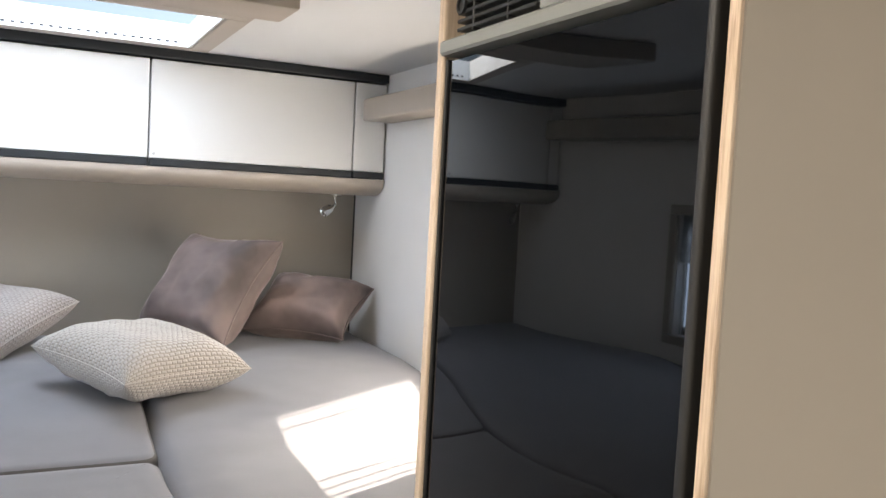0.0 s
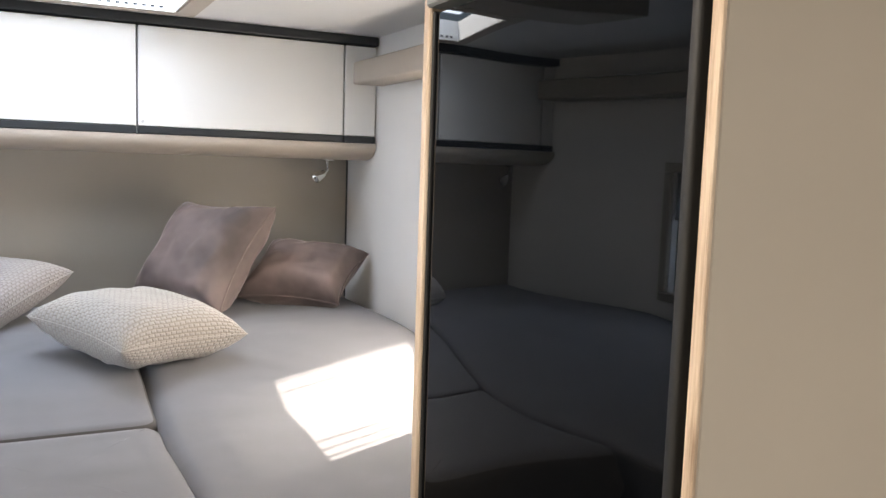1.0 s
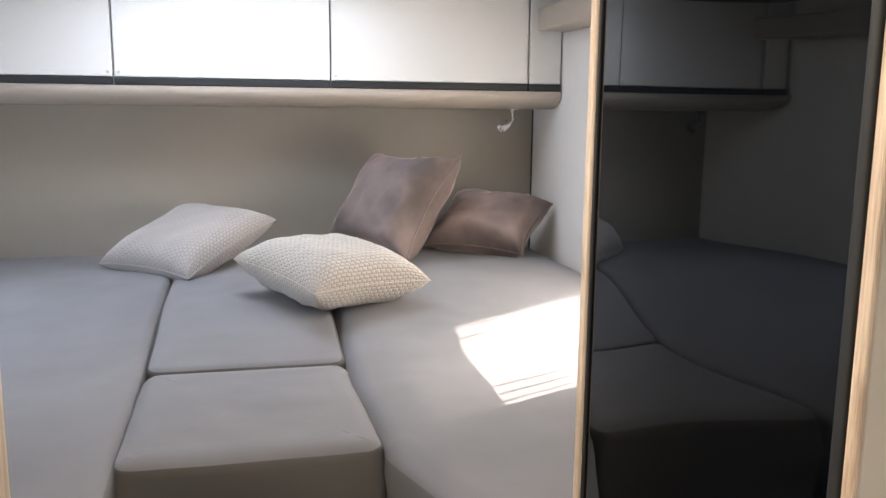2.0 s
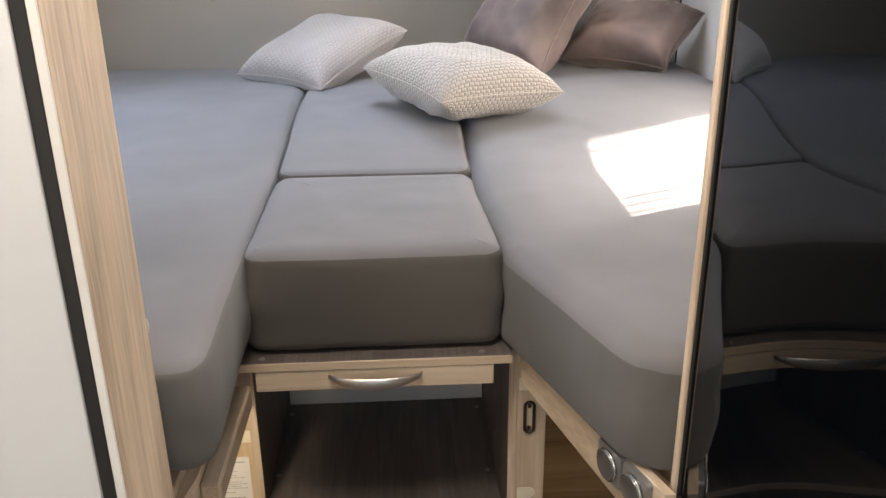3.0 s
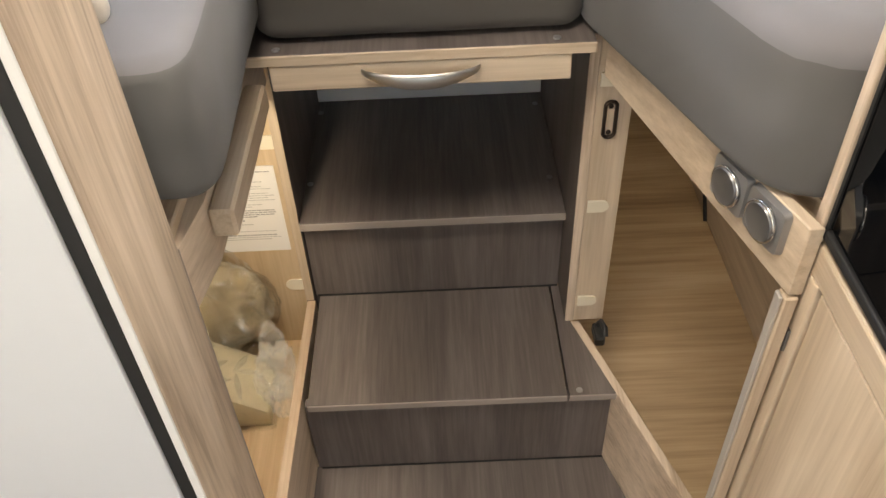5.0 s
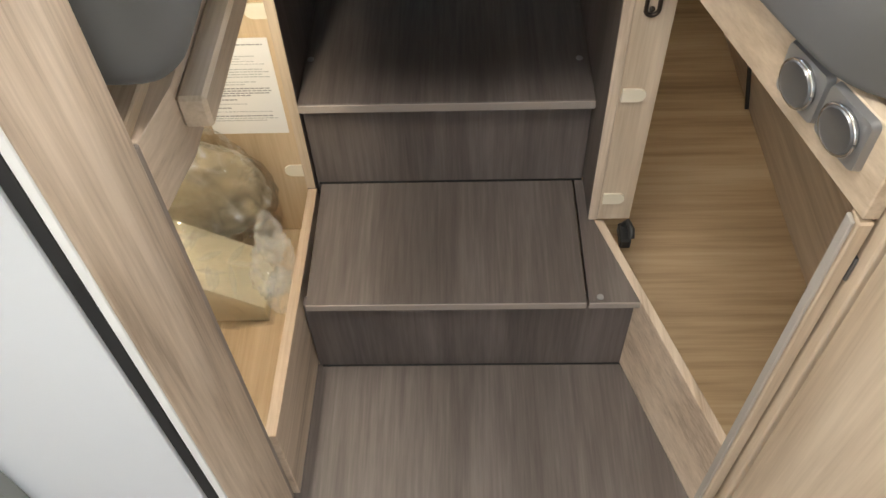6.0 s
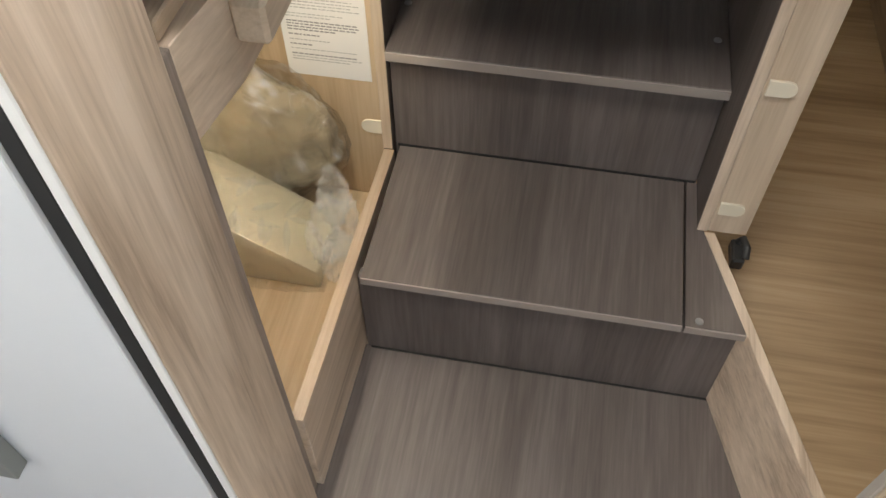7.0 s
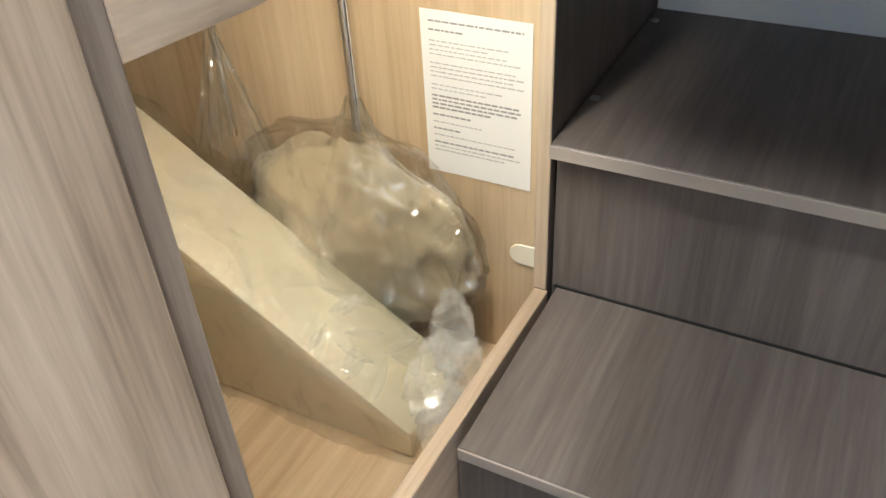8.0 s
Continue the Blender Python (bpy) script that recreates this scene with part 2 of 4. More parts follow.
def cushion(poly, z0, z1, corner=0.04, edge=0.05, dome=0.006, wrinkle=0.004, seed=0.0, under=0.02, fall=0.0):
    """A covered foam block over a convex plan polygon: rounded rim, faint dome and folds."""
    base = rounded(poly, corner)
    fine = []
    for i, p in enumerate(base):
        q = base[(i + 1) % len(base)]
        k = max(1, int((q - p).length / 0.04))
        fine += [p.lerp(q, j / k) for j in range(k)]
    c = sum(fine, Vector((0, 0))) / len(fine)
    nrm = []
    for i, p in enumerate(fine):
        d = fine[(i + 1) % len(fine)] - fine[i - 1]
        nrm.append(Vector((-d.y, d.x)).normalized())
    rows = []
    for k in range(5):
        a = k / 4 * math.pi / 2
        rows.append((under * (1 - math.sin(a)), z0 + under * (1 - math.cos(a)), 0))
    for k in range(1, 8):
        rows.append((-0.004 * math.sin(k / 8 * math.pi), z0 + under + (z1 - edge - z0 - under) * k / 8, 0))
    for k in range(7):
        a = k / 6 * math.pi / 2
        rows.append((edge * (1 - math.cos(a)), z1 - edge + edge * math.sin(a), 0))
    for k in range(1, 25):
        rows.append((edge, z1, k / 24.6))
    bm = bmesh.new()
    rings = []
    hx, hy = (max(p.x for p in fine) - min(p.x for p in fine)) / 2, (max(p.y for p in fine) - min(p.y for p in fine)) / 2
    for inset, z, shrink in rows:
        ring = []
        for p, n in zip(fine, nrm):
            q = (p + n * inset).lerp(c, shrink)
            v = Vector((q.x, q.y, z))
            w = noise.noise(Vector((q.x * 5 + seed, q.y * 5, z * 9))) + 0.5 * noise.noise(Vector((q.x * 13, q.y * 13 + seed, z * 20)))
            tuck = sum(math.exp(-((q - Vector(k)).length / 0.065) ** 2) for k in poly) * max(0.0, 1 - abs((z - z0) / (z1 - z0) - 0.58) / 0.40)
            w += (0 if shrink else 5.0) * tuck * noise.noise(Vector((q.x * 38 + seed, q.y * 38, z * 9 + q.x * 20)))
            if shrink:
                v.z += wrinkle * w * min(1.0, shrink * 6) + dome * max(0.0, 1 - ((q.x - c.x) / hx) ** 2) * max(0.0, 1 - ((q.y - c.y) / hy) ** 2)
            else:
                v.x -= n.x * wrinkle * w
                v.y -= n.y * wrinkle * w
            ring.append(bm.verts.new(v))
        rings.append(ring)
    for v in bm.verts:
        f = min(1.0, max(0.0, (1.25 - v.co.y) / 0.70))
        v.co.z = z0 + (v.co.z - z0) * (1 - fall * f * f * (3 - 2 * f) / (z1 - z0))
    m = len(fine)
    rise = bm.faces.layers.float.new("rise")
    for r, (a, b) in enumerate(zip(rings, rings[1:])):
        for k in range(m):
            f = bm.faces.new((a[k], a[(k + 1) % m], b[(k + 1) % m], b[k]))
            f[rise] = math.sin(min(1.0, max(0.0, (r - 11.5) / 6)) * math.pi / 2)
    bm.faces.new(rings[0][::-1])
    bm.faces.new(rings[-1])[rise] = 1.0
    return bm


def bedding(name, label, category, poly, z0, z1, crease=0.45, edging=None, **shape):
    """A mattress or cushion: its sewn top and its darker sides are parts."""
    x, y = (sum(p[k] for p in poly) / len(poly) for k in (0, 1))
    t = thing(name, (x, y, z0), label, category)
    top, side = cushion(poly, z0, z1, **shape), cushion(poly, z0, z1, **shape)
    bmesh.ops.recalc_face_normals(top, faces=top.faces)
    top.normal_update()
    tree = kdtree.KDTree(len(top.verts))
    for i, v in enumerate(top.verts):
        tree.insert(v.co, i)
    tree.balance()
    normals = [v.normal.copy() for v in top.verts]
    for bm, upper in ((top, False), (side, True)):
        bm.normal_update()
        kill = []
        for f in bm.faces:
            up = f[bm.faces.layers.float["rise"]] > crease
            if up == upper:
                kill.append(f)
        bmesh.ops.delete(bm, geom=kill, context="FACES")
    o = base_of(t)
    for ob in (part("top_panel", top, sheet, t, smooth=180), part("border", side, edging or shaded_side_cloth, t, "darker grey sides", 180)):
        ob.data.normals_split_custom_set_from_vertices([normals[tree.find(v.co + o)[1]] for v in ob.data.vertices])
    return t


def wall_with_hole(axis, p0, p1, a0, a1, z0, z1, ha0, ha1, hz0, hz1, *_):
    """A wall slab between p0 and p1 across axis, over a0..a1 and z0..z1, with a rectangular hole."""
    bm = bmesh.new()
    inner = [(ha0, hz0), (ha1, hz0), (ha1, hz1), (ha0, hz1)]
    outer = [(a0, z0), (a1, z0), (a1, z1), (a0, z1)]
    put = (lambda q, u, v: (q, u, v)) if axis == "x" else (lambda q, u, v: (u, q, v)) if axis == "y" else (lambda q, u, v: (u, v, q))
    layers = [[[bm.verts.new(put(q, u, v)) for u, v in ring] for ring in (inner, outer)] for q in (p0, p1)]
    m = len(inner)
    for k in range(m):
        j = (k + 1) % m
        for inn, out in layers:
            bm.faces.new((inn[k], inn[j], out[j], out[k]))
        for s in (0, 1):
            bm.faces.new((layers[0][s][k], layers[0][s][j], layers[1][s][j], layers[1][s][k]))
    return bm


# ---- setting ----
XL, XR, YR, YF, ZC = -0.87, 1.32, 1.85, -4.0, 2.056
floor = tagged(part("floor", box(XL, XR, YF, 0.012, -0.05, 0.0, 0), step_y), "grey-brown wood-look vinyl floor", "floor", kind="structure")
tagged(part("floor_rear", box(XL, XR, 0.012, YR, -0.05, -0.002, 0), wood_y), "pale wood locker floor under the bed", "floor", kind="structure")
wall_rear = tagged(part("wall_rear", box(XL - 0.04, XR + 0.04, YR, YR + 0.04, -0.05, 2.13, 0), beige_wall), "grey-beige padded rear wall", "wall", kind="structure")
wall_right = tagged(part("wall_right", wall_with_hole("x", XR, XR + 0.03, -1.30, YR, -0.05, 2.13, 0.548, 1.075, 1.17, 1.69, 0.02), white_wall), "off-white side wall with a window", "wall", kind="structure")
tagged(part("wall_right_front", wall_with_hole("x", XR, XR + 0.04, YF, -1.30, -0.05, 2.13, -2.10, -1.46, 0.05, 1.95, 0.04), white_wall), "off-white side wall with the entrance", "wall", kind="structure")
wall_left = tagged(part("wall_left", wall_with_hole("x", XL - 0.04, XL, -1.30, YR, -0.05, 2.13, 0.58, 1.13, 1.19, 1.62), white_wall), "off-white side wall with a window", "wall", kind="structure")
tagged(part("wall_left_front", wall_with_hole("x", XL - 0.04, XL, YF, -1.30, -0.05, 2.13, -2.35, -1.55, 1.05, 1.60), white_wall), "off-white side wall of the living area with an added, unseen window", "wall", kind="structure")
wall_front = tagged(part("wall_front", wall_with_hole("y", YF - 0.04, YF, XL - 0.04, XR + 0.04, -0.05, 2.13, -0.70, 1.14, 1.02, 1.90, 0.12), beige_wall), "beige front wall with a wide windscreen", "wall", kind="structure")
ceiling = tagged(part("ceiling", wall_with_hole("z", ZC, ZC + 0.05, XL, XR, -0.15, YR, -0.17, 0.61, 0.87, 1.39, 0.02), ceiling_white), "smooth white ceiling with a skylight opening", "ceiling", kind="structure")
ceiling_front = tagged(part("ceiling_front", wall_with_hole("z", ZC, ZC + 0.05, XL, XR, YF, -0.15, -0.19, 0.31, -0.72, -0.28, 0.02), ceiling_white), "smooth white ceiling with an added, unseen roof opening", "ceiling", kind="structure")


# stairs
stair = thing("step_unit", (0.25, 0.3, 0.0), "grey-brown wood-look steps with pale edges up to the bed", "steps")
part("riser", box(-0.004, 0.564, 0.010, 0.028, 0.0, 0.197, 0.0005), step_z, stair)
part("tread", box(0.004, 0.469, -0.002, 0.2725, 0.197, 0.215, 0.001), step_y, stair)
part("tread", prism([(0.473, -0.002), (0.5565, -0.002), (0.4985, 0.176), (0.4985, 0.2725), (0.473, 0.2725)], 0.197, 0.2145), step_y, stair)
part("tread_edge", box(0.004, 0.469, -0.0045, -0.002, 0.200, 0.2145, 0.0005), step_edge, stair)
part("tread_edge", box(0.473, 0.557, -0.0045, -0.002, 0.200, 0.2140, 0.0005), step_edge, stair)
part("riser", box(-0.004, 0.4875, 0.276, 0.292, 0.19, 0.407, 0.0005), step_z, stair)
part("tread", box(-0.004, 0.4875, 0.253, 0.668, 0.407, 0.425, 0.001), step_y, stair)
part("tread_edge", box(-0.004, 0.4875, 0.2502, 0.2528, 0.409, 0.4245, 0.0005), step_edge, stair)
part("back_panel", box(-0.004, 0.4875, 0.6685, 0.684, 0.20, 0.826, 0.0005), white_panel, stair)
part("side_panel", box(-0.022, -0.006, 0.2635, 0.745, 0.0, 0.826, 0.001), step_z, stair)
part("side_panel", box(0.4885, 0.504, 0.1785, 0.745, 0.2155, 0.826, 0.001), step_z, stair)
part("side_edge", box(-0.022, -0.006, 0.260, 0.2632, 0.2155, 0.826, 0.001), wood_z, stair)
part("side_edge", box(0.4885, 0.504, 0.1745, 0.1782, 0.2155, 0.826, 0.001), post_wood, stair)
part("platform", box(-0.006, 0.486, 0.1225, 0.66, 0.828, 0.843, 0.001), step_y, stair)
part("platform_edge", box(-0.006, 0.486, 0.119, 0.1222, 0.8275, 0.8435, 0.001), wood_x, stair)

drawer = thing("drawer", (0.24, 0.3, 0.785), "shallow pale wood drawer with a curved metal handle", "drawer")
part("drawer_front", box(0.028, 0.453, 0.122, 0.138, 0.786, 0.8265, 0.0015), wood_x, drawer)
part("drawer_box", box(0.05, 0.435, 0.1385, 0.62, 0.790, 0.8245, 0.001), white_panel, drawer)
bm = bmesh.new()
rings = []
for k in range(25):
    f = k / 24
    x, arch = 0.157 + 0.167 * f, math.sin(math.pi * f)
    yc, zc, hh = 0.1215 - 0.024 * arch ** 0.55, 0.8135 - 0.008 * arch, 0.0035 + 0.0085 * arch ** 0.8
    rings.append([bm.verts.new((x, yc + 0.0045 * math.cos(q), zc + hh * math.sin(q))) for q in (2 * math.pi * j / 12 for j in range(12))])
for p, q in zip(rings, rings[1:]):
    for j in range(12):
        bm.faces.new((p[j], p[(j + 1) % 12], q[(j + 1) % 12], q[j]))
bm.faces.new(rings[0][::-1]), bm.faces.new(rings[-1])
part("handle", bm, steel, drawer, "curved brushed metal handle", 60)

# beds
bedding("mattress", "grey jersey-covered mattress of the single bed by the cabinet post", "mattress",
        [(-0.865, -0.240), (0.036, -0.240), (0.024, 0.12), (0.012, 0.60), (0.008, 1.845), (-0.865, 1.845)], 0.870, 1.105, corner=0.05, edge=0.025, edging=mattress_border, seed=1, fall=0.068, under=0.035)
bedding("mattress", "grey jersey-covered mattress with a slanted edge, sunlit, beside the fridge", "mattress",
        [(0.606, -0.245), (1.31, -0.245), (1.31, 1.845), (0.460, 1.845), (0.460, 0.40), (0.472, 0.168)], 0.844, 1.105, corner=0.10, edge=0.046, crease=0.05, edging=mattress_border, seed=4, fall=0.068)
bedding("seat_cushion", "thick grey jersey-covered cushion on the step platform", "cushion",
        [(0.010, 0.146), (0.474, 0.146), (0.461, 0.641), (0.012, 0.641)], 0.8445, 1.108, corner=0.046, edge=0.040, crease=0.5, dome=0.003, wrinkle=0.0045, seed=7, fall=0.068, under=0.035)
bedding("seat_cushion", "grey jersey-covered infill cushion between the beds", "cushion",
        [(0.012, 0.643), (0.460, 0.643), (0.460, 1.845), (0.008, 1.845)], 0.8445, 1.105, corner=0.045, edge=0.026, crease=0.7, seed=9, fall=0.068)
bed_base = thing("bed_base", (0.22, 1.3, 0.80), "pale wood bed base under the mattresses", "bed frame")
part("base_board", box(XL + 0.003, -0.0285, -0.238, 1.845, 0.820, 0.838, 0.002), wood_y, bed_base)
part("base_slat", box(XL + 0.003, -0.055, -0.175, 1.845, 0.8385, 0.868, 0.002), wood_y, bed_base)
part("base_board", prism([(0.668, -0.245), (1.305, -0.245), (1.305, 1.845), (0.525, 1.845), (0.525, 0.17)], 0.820, 0.842), wood_y, bed_base)
part("base_board", box(-0.004, 0.515, 0.748, 1.845, 0.820, 0.842, 0.002), wood_y, bed_base)

# ---- left locker ----
left_locker = thing("locker", (-0.4, 0.0, 0.0), "open pale wood locker under the bed", "locker")
part("front_board", prism([(-0.003, 0.2595), (-0.020, 0.2595), (-0.030, -0.238), (-0.0125, -0.238)], 0.0, 0.2145, 0.001, 1), ash_y, left_locker)
part("edging", prism([(-0.003, 0.2595), (-0.020, 0.2595), (-0.030, -0.238), (-0.0125, -0.238)], 0.2146, 0.2158, 0.0004, 1), board_edge, left_locker, "darker edge band")
part("bottom", box(XL + 0.003, -0.024, -0.238, 0.272, 0.07, 0.085, 0.001), gold_y, left_locker)
part("back_board", box(XL + 0.003, -0.024, 0.2735, 0.29, 0.0, 0.8185, 0.001), gold_z, left_locker)
part("end_board", box(XL + 0.003, -0.13, -0.238, -0.223, 0.085, 0.8185, 0.001), wood_z, left_locker)
part("rail", prism([(-0.0225, -0.239), (-0.010, -0.160), (-0.010, 0.255), (-0.028, 0.255), (-0.040, -0.239)], 0.724, 0.8185, 0.001, 1), ash_y, left_locker)
part("beam", box(-0.0095, 0.021, -0.165, 0.115, 0.765, 0.806, 0.004), wood_y, left_locker)

# ---- right locker ----
def slant(y):
    return 0.5555 - 0.32 * y


right_locker = thing("locker", (0.9, 0.2, 0.0), "open pale wood locker with a slanted front under the bed", "locker")
def slab(y0, y1, z0, z1, depth, off=0.0):
    return prism([(slant(y0) + off, y0), (slant(y0) + off + depth, y0), (slant(y1) + off + depth, y1), (slant(y1) + off, y1)], z0, z1, 0.0012, 1)


part("front_board", slab(-0.262, 0.174, 0.0, 0.2155, 0.016, 0.0), ash_y, right_locker)
bm = slab(-0.281, 0.136, 0.747, 0.843, 0.016, -0.0085)
for v in bm.verts:
    if v.co.z < 0.80:
        v.co.z += 0.034 * (v.co.y + 0.281) / 0.417
part("rail", bm, wood_y, right_locker)
part("bottom", prism([(0.663, -0.24), (1.30, -0.24), (1.30, 1.2), (0.515, 1.2), (0.515, 0.19)], 0.0, 0.02), locker_wood, right_locker)
part("back_board", box(0.51, 1.30, 1.2, 1.215, 0.0, 0.818, 0.001), wood_x, right_locker)
part("divider", box(0.929, 0.944, -0.24, 1.19, 0.02, 0.66, 0.001), wood_y, right_locker)
part("jamb", box(0.5045, 0.561, 0.1755, 0.192, 0.2165, 0.8185, 0.001), wood_z, right_locker)

# ---- fridge tower ----
tower = thing("fridge_cabinet", (0.98, -0.46, 0.0), "tall pale wood cabinet that houses the fridge", "cabinet")
part("side_board", box(0.690, 1.305, -0.272, -0.256, 0.0, ZC - 0.002, 0.001), white_wall, tower)
part("edge_strip", box(0.6525, 0.6895, -0.270, -0.2535, 0.0, ZC - 0.003, 0.003, 2), post_wood, tower)
part("side_board", box(0.667, 1.305, -0.790, -0.777, 0.0, ZC - 0.002, 0.001), wood_z, tower)
part("back_board", box(1.285, 1.305, -0.776, -0.273, 0.0, ZC - 0.003, 0.001), white_wall, tower)
part("lower_door", box(0.659, 0.677, -0.752, -0.302, 0.02, 0.770, 0.002), wood_z, tower, "pale wood door below the fridge")
part("frame_rail", box(0.655, 0.6765, -0.772, -0.2705, 0.776, 0.818, 0.004, 2), wood_y, tower)
part("frame_stile", box(0.655, 0.6765, -0.298, -0.2705, 0.02, 0.775, 0.003, 2), wood_z, tower)

fridge = thing("fridge", (0.98, -0.51, 0.825), "tall black glass-fronted fridge built into a cabinet", "fridge")
part("body", box(0.695, 1.27, -0.772, -0.282, 0.826, 2.04, 0.002), black_plastic, fridge)
bm = bmesh.new()
rows = [(-0.722 + 0.4465 * k / 24, 0.660 + 0.0015 * math.sin(k / 24 * 2 * math.pi)) for k in range(25)]
lo = [bm.verts.new((x, y, 0.840)) for y, x in rows]
hi = [bm.verts.new((x, y, 1.803)) for y, x in rows]
bl = [bm.verts.new((0.683, y, 0.840)) for y in (rows[0][0], rows[-1][0])]
bh = [bm.verts.new((0.683, y, 1.803)) for y in (rows[0][0], rows[-1][0])]
for k in range(24):
    bm.faces.new((lo[k], lo[k + 1], hi[k + 1], hi[k]))
bm.faces.new(lo + bl[::-1]), bm.faces.new(hi + bh[::-1])
bm.faces.new((lo[0], hi[0], bh[0], bl[0])), bm.faces.new((lo[-1], hi[-1], bh[1], bl[1])), bm.faces.new((bl[0], bl[1], bh[1], bh[0]))
fdoor = part("door", bm, black_glass, fridge, "glossy black glass door", 30)
part("gasket", box(0.656, 0.684, -0.2752, -0.2708, 0.828, 1.806, 0.002), black_rubber, fdoor)
part("gasket", box(0.654, 0.684, -0.722, -0.2755, 0.826, 0.838, 0.003, 2), black_rubber, fdoor)
part("grip_profile", box(0.648, 0.684, -0.734, -0.7225, 0.832, 1.806, 0.004, 3), black_rubber, fdoor, "black grip profile", 40)
part("door_edge", box(0.663, 0.684, -0.768, -0.735, 0.832, 1.806, 0.003), black_plastic, fdoor)
part("top_rail", box(0.647, 0.684, -0.772, -0.2705, 1.809, 1.827, 0.003), grey_plastic, fridge, "dark grey rail")
grille = part("vent_grille", box(0.675, 0.694, -0.464, -0.282, 1.832, 2.04, 0.001), black_rubber, fridge)
for k in range(20):
    part("slat", box(0.663, 0.677, -0.462, -0.284, 1.838 + k * 0.010, 1.8425 + k * 0.010, 0.001), black_plastic, grille)
for y in (-0.325, -0.405):
    part("slat", box(0.6625, 0.676, y - 0.0015, y + 0.0015, 1.834, 2.038, 0.0005), black_plastic, grille)
part("knob", disc((0.663, -0.298, 1.868), (-1, 0, 0), [(0.011, 0.0), (0.011, 0.004), (0.008, 0.004), (0.008, 0.001)], 20), black_plastic, grille)
ctrl = part("control_panel", box(0.663, 0.694, -0.772, -0.468, 1.832, 2.04, 0.002), grey_plastic, fridge, "dark grey control panel")
part("dial", disc((0.663, -0.480, 1.846), (-1, 0, 0), [(0.006, 0.0), (0.006, 0.002), (0.004, 0.002), (0.004, 0.0)], 16), silver_plastic, ctrl)
part("print_bar", box(0.6625, 0.663, -0.522, -0.498, 1.838, 1.842, 0), silver_plastic, ctrl)

# ---- near partitions ----
panel_right = tagged(part("partition_right", box(0.6035, XR, -0.805, -0.794, 0.0, ZC - 0.002, 0.001), beige_panel), "beige laminated partition panel", "partition", kind="structure")
part("panel_edge", box(0.600, 0.6033, -0.8046, -0.7945, 0.0, ZC - 0.003, 0.0006), ply_edge, panel_right, "bare plywood edge")
post = tagged(part("partition_post", prism([(-0.022, -0.388), (-0.0125, -0.315), (-0.0125, -0.264), (-0.12, -0.264), (-0.12, -0.388)], 0.0, ZC - 0.002, 0.002, 2), post_wood), "pale ash-look partition post", "post", kind="structure")
part("edge_board", box(-0.12, -0.0215, -0.2635, -0.2395, 0.0, 0.8185, 0.002, 2), edge_band, post, "darker edge band")
part("white_edge", box(-0.0325, -0.0225, -0.3915, -0.3885, 0.0, ZC - 0.003, 0.001), white_panel, post)
part("seal", box(-0.0475, -0.033, -0.391, -0.3885, 0.0, ZC - 0.003, 0.001), black_rubber, post, "black rubber seal")
wdoor = thing("cabinet_door", (-0.45, -0.39, 0.0), "plain white cabinet door with a grey handle", "door")
part("leaf", box(XL + 0.003, -0.048, -0.395, -0.3885, 0.02, ZC - 0.02, 0.001), door_white, wdoor)

# ---- overhead cabinets ----
def overhead(x0, x1, label, knobs):
    c = thing("overhead_cabinet", ((x0 + x1) / 2, 1.7, 1.684), label, "cabinet", "overhead cabinets")
    part("body", box(x0 + 0.001, x1 - 0.001, 1.577, 1.848, 1.684, 2.018, 0.001), white_panel, c)
    d = part("door", box(x0 + 0.002, x1 - 0.002, 1.556, 1.575, 1.710, 2.019, 0.002), white_gloss, c, "glossy white flap")
    part("grip_strip", box(x0 + 0.002, x1 - 0.002, 1.551, 1.5755, 1.686, 1.709, 0.002), dark_trim, c, "dark grip strip")
    for k in knobs:
        part("rivet", disc((k, 1.5565, 1.724), (0, -1, 0), [(0.005, 0.0), (0.005, 0.002), (0.003, 0.003)], 12), steel, d)
    return c


overhead(-0.862, -0.817, "narrow white filler beside the overhead cabinets", [])
overhead(-0.815, -0.151, "glossy white overhead cabinet above the bed", [-0.166])
overhead(-0.149, 0.517, "glossy white overhead cabinet above the bed", [-0.134])
overhead(0.519, 1.195, "glossy white overhead cabinet above the bed", [0.534])
overhead(1.197, 1.315, "narrow white filler beside the overhead cabinets", [])
trim = tagged(part("trim_top", box(XL + 0.003, XR - 0.003, 1.545, 1.848, 2.024, ZC - 0.002, 0.004, 2), dark_trim), "dark trim above the overhead cabinets", "trim", kind="structure")
# rounded valance below the cabinets
bm = bmesh.new()
prof = [(1.552, 1.684), (1.552, 1.674)] + [(1.552 + 0.10 * (1 - math.cos(a)), 1.674 - 0.049 * math.sin(a)) for a in (k / 10 * math.pi / 2 for k in range(1, 11))] + [(1.848, 1.625), (1.848, 1.684)]
ends = [[bm.verts.new((x, y, z)) for y, z in prof] for x in (XL + 0.003, XR - 0.003)]
for k in range(len(prof)):
    j = (k + 1) % len(prof)
    bm.faces.new((ends[0][k], ends[0][j], ends[1][j], ends[1][k]))
bm.faces.new(ends[0]), bm.faces.new(ends[1])
tagged(part("trim_valance", bm, beige_trim, smooth=40), "rounded beige valance under the overhead cabinets", "trim", kind="structure")

shelf = thing("wall_shelf", (1.26, 0.8, 1.87), "rounded beige shelf along the side wall", "shelf", "side shelves")
part("board", box(1.205, 1.318, -0.25, 1.50, 1.882, 1.957, 0.008, 3), beige_trim, shelf, smooth=40)
copy_thing(shelf, Matrix.Translation((-0.811, 0.8, 1.87)))

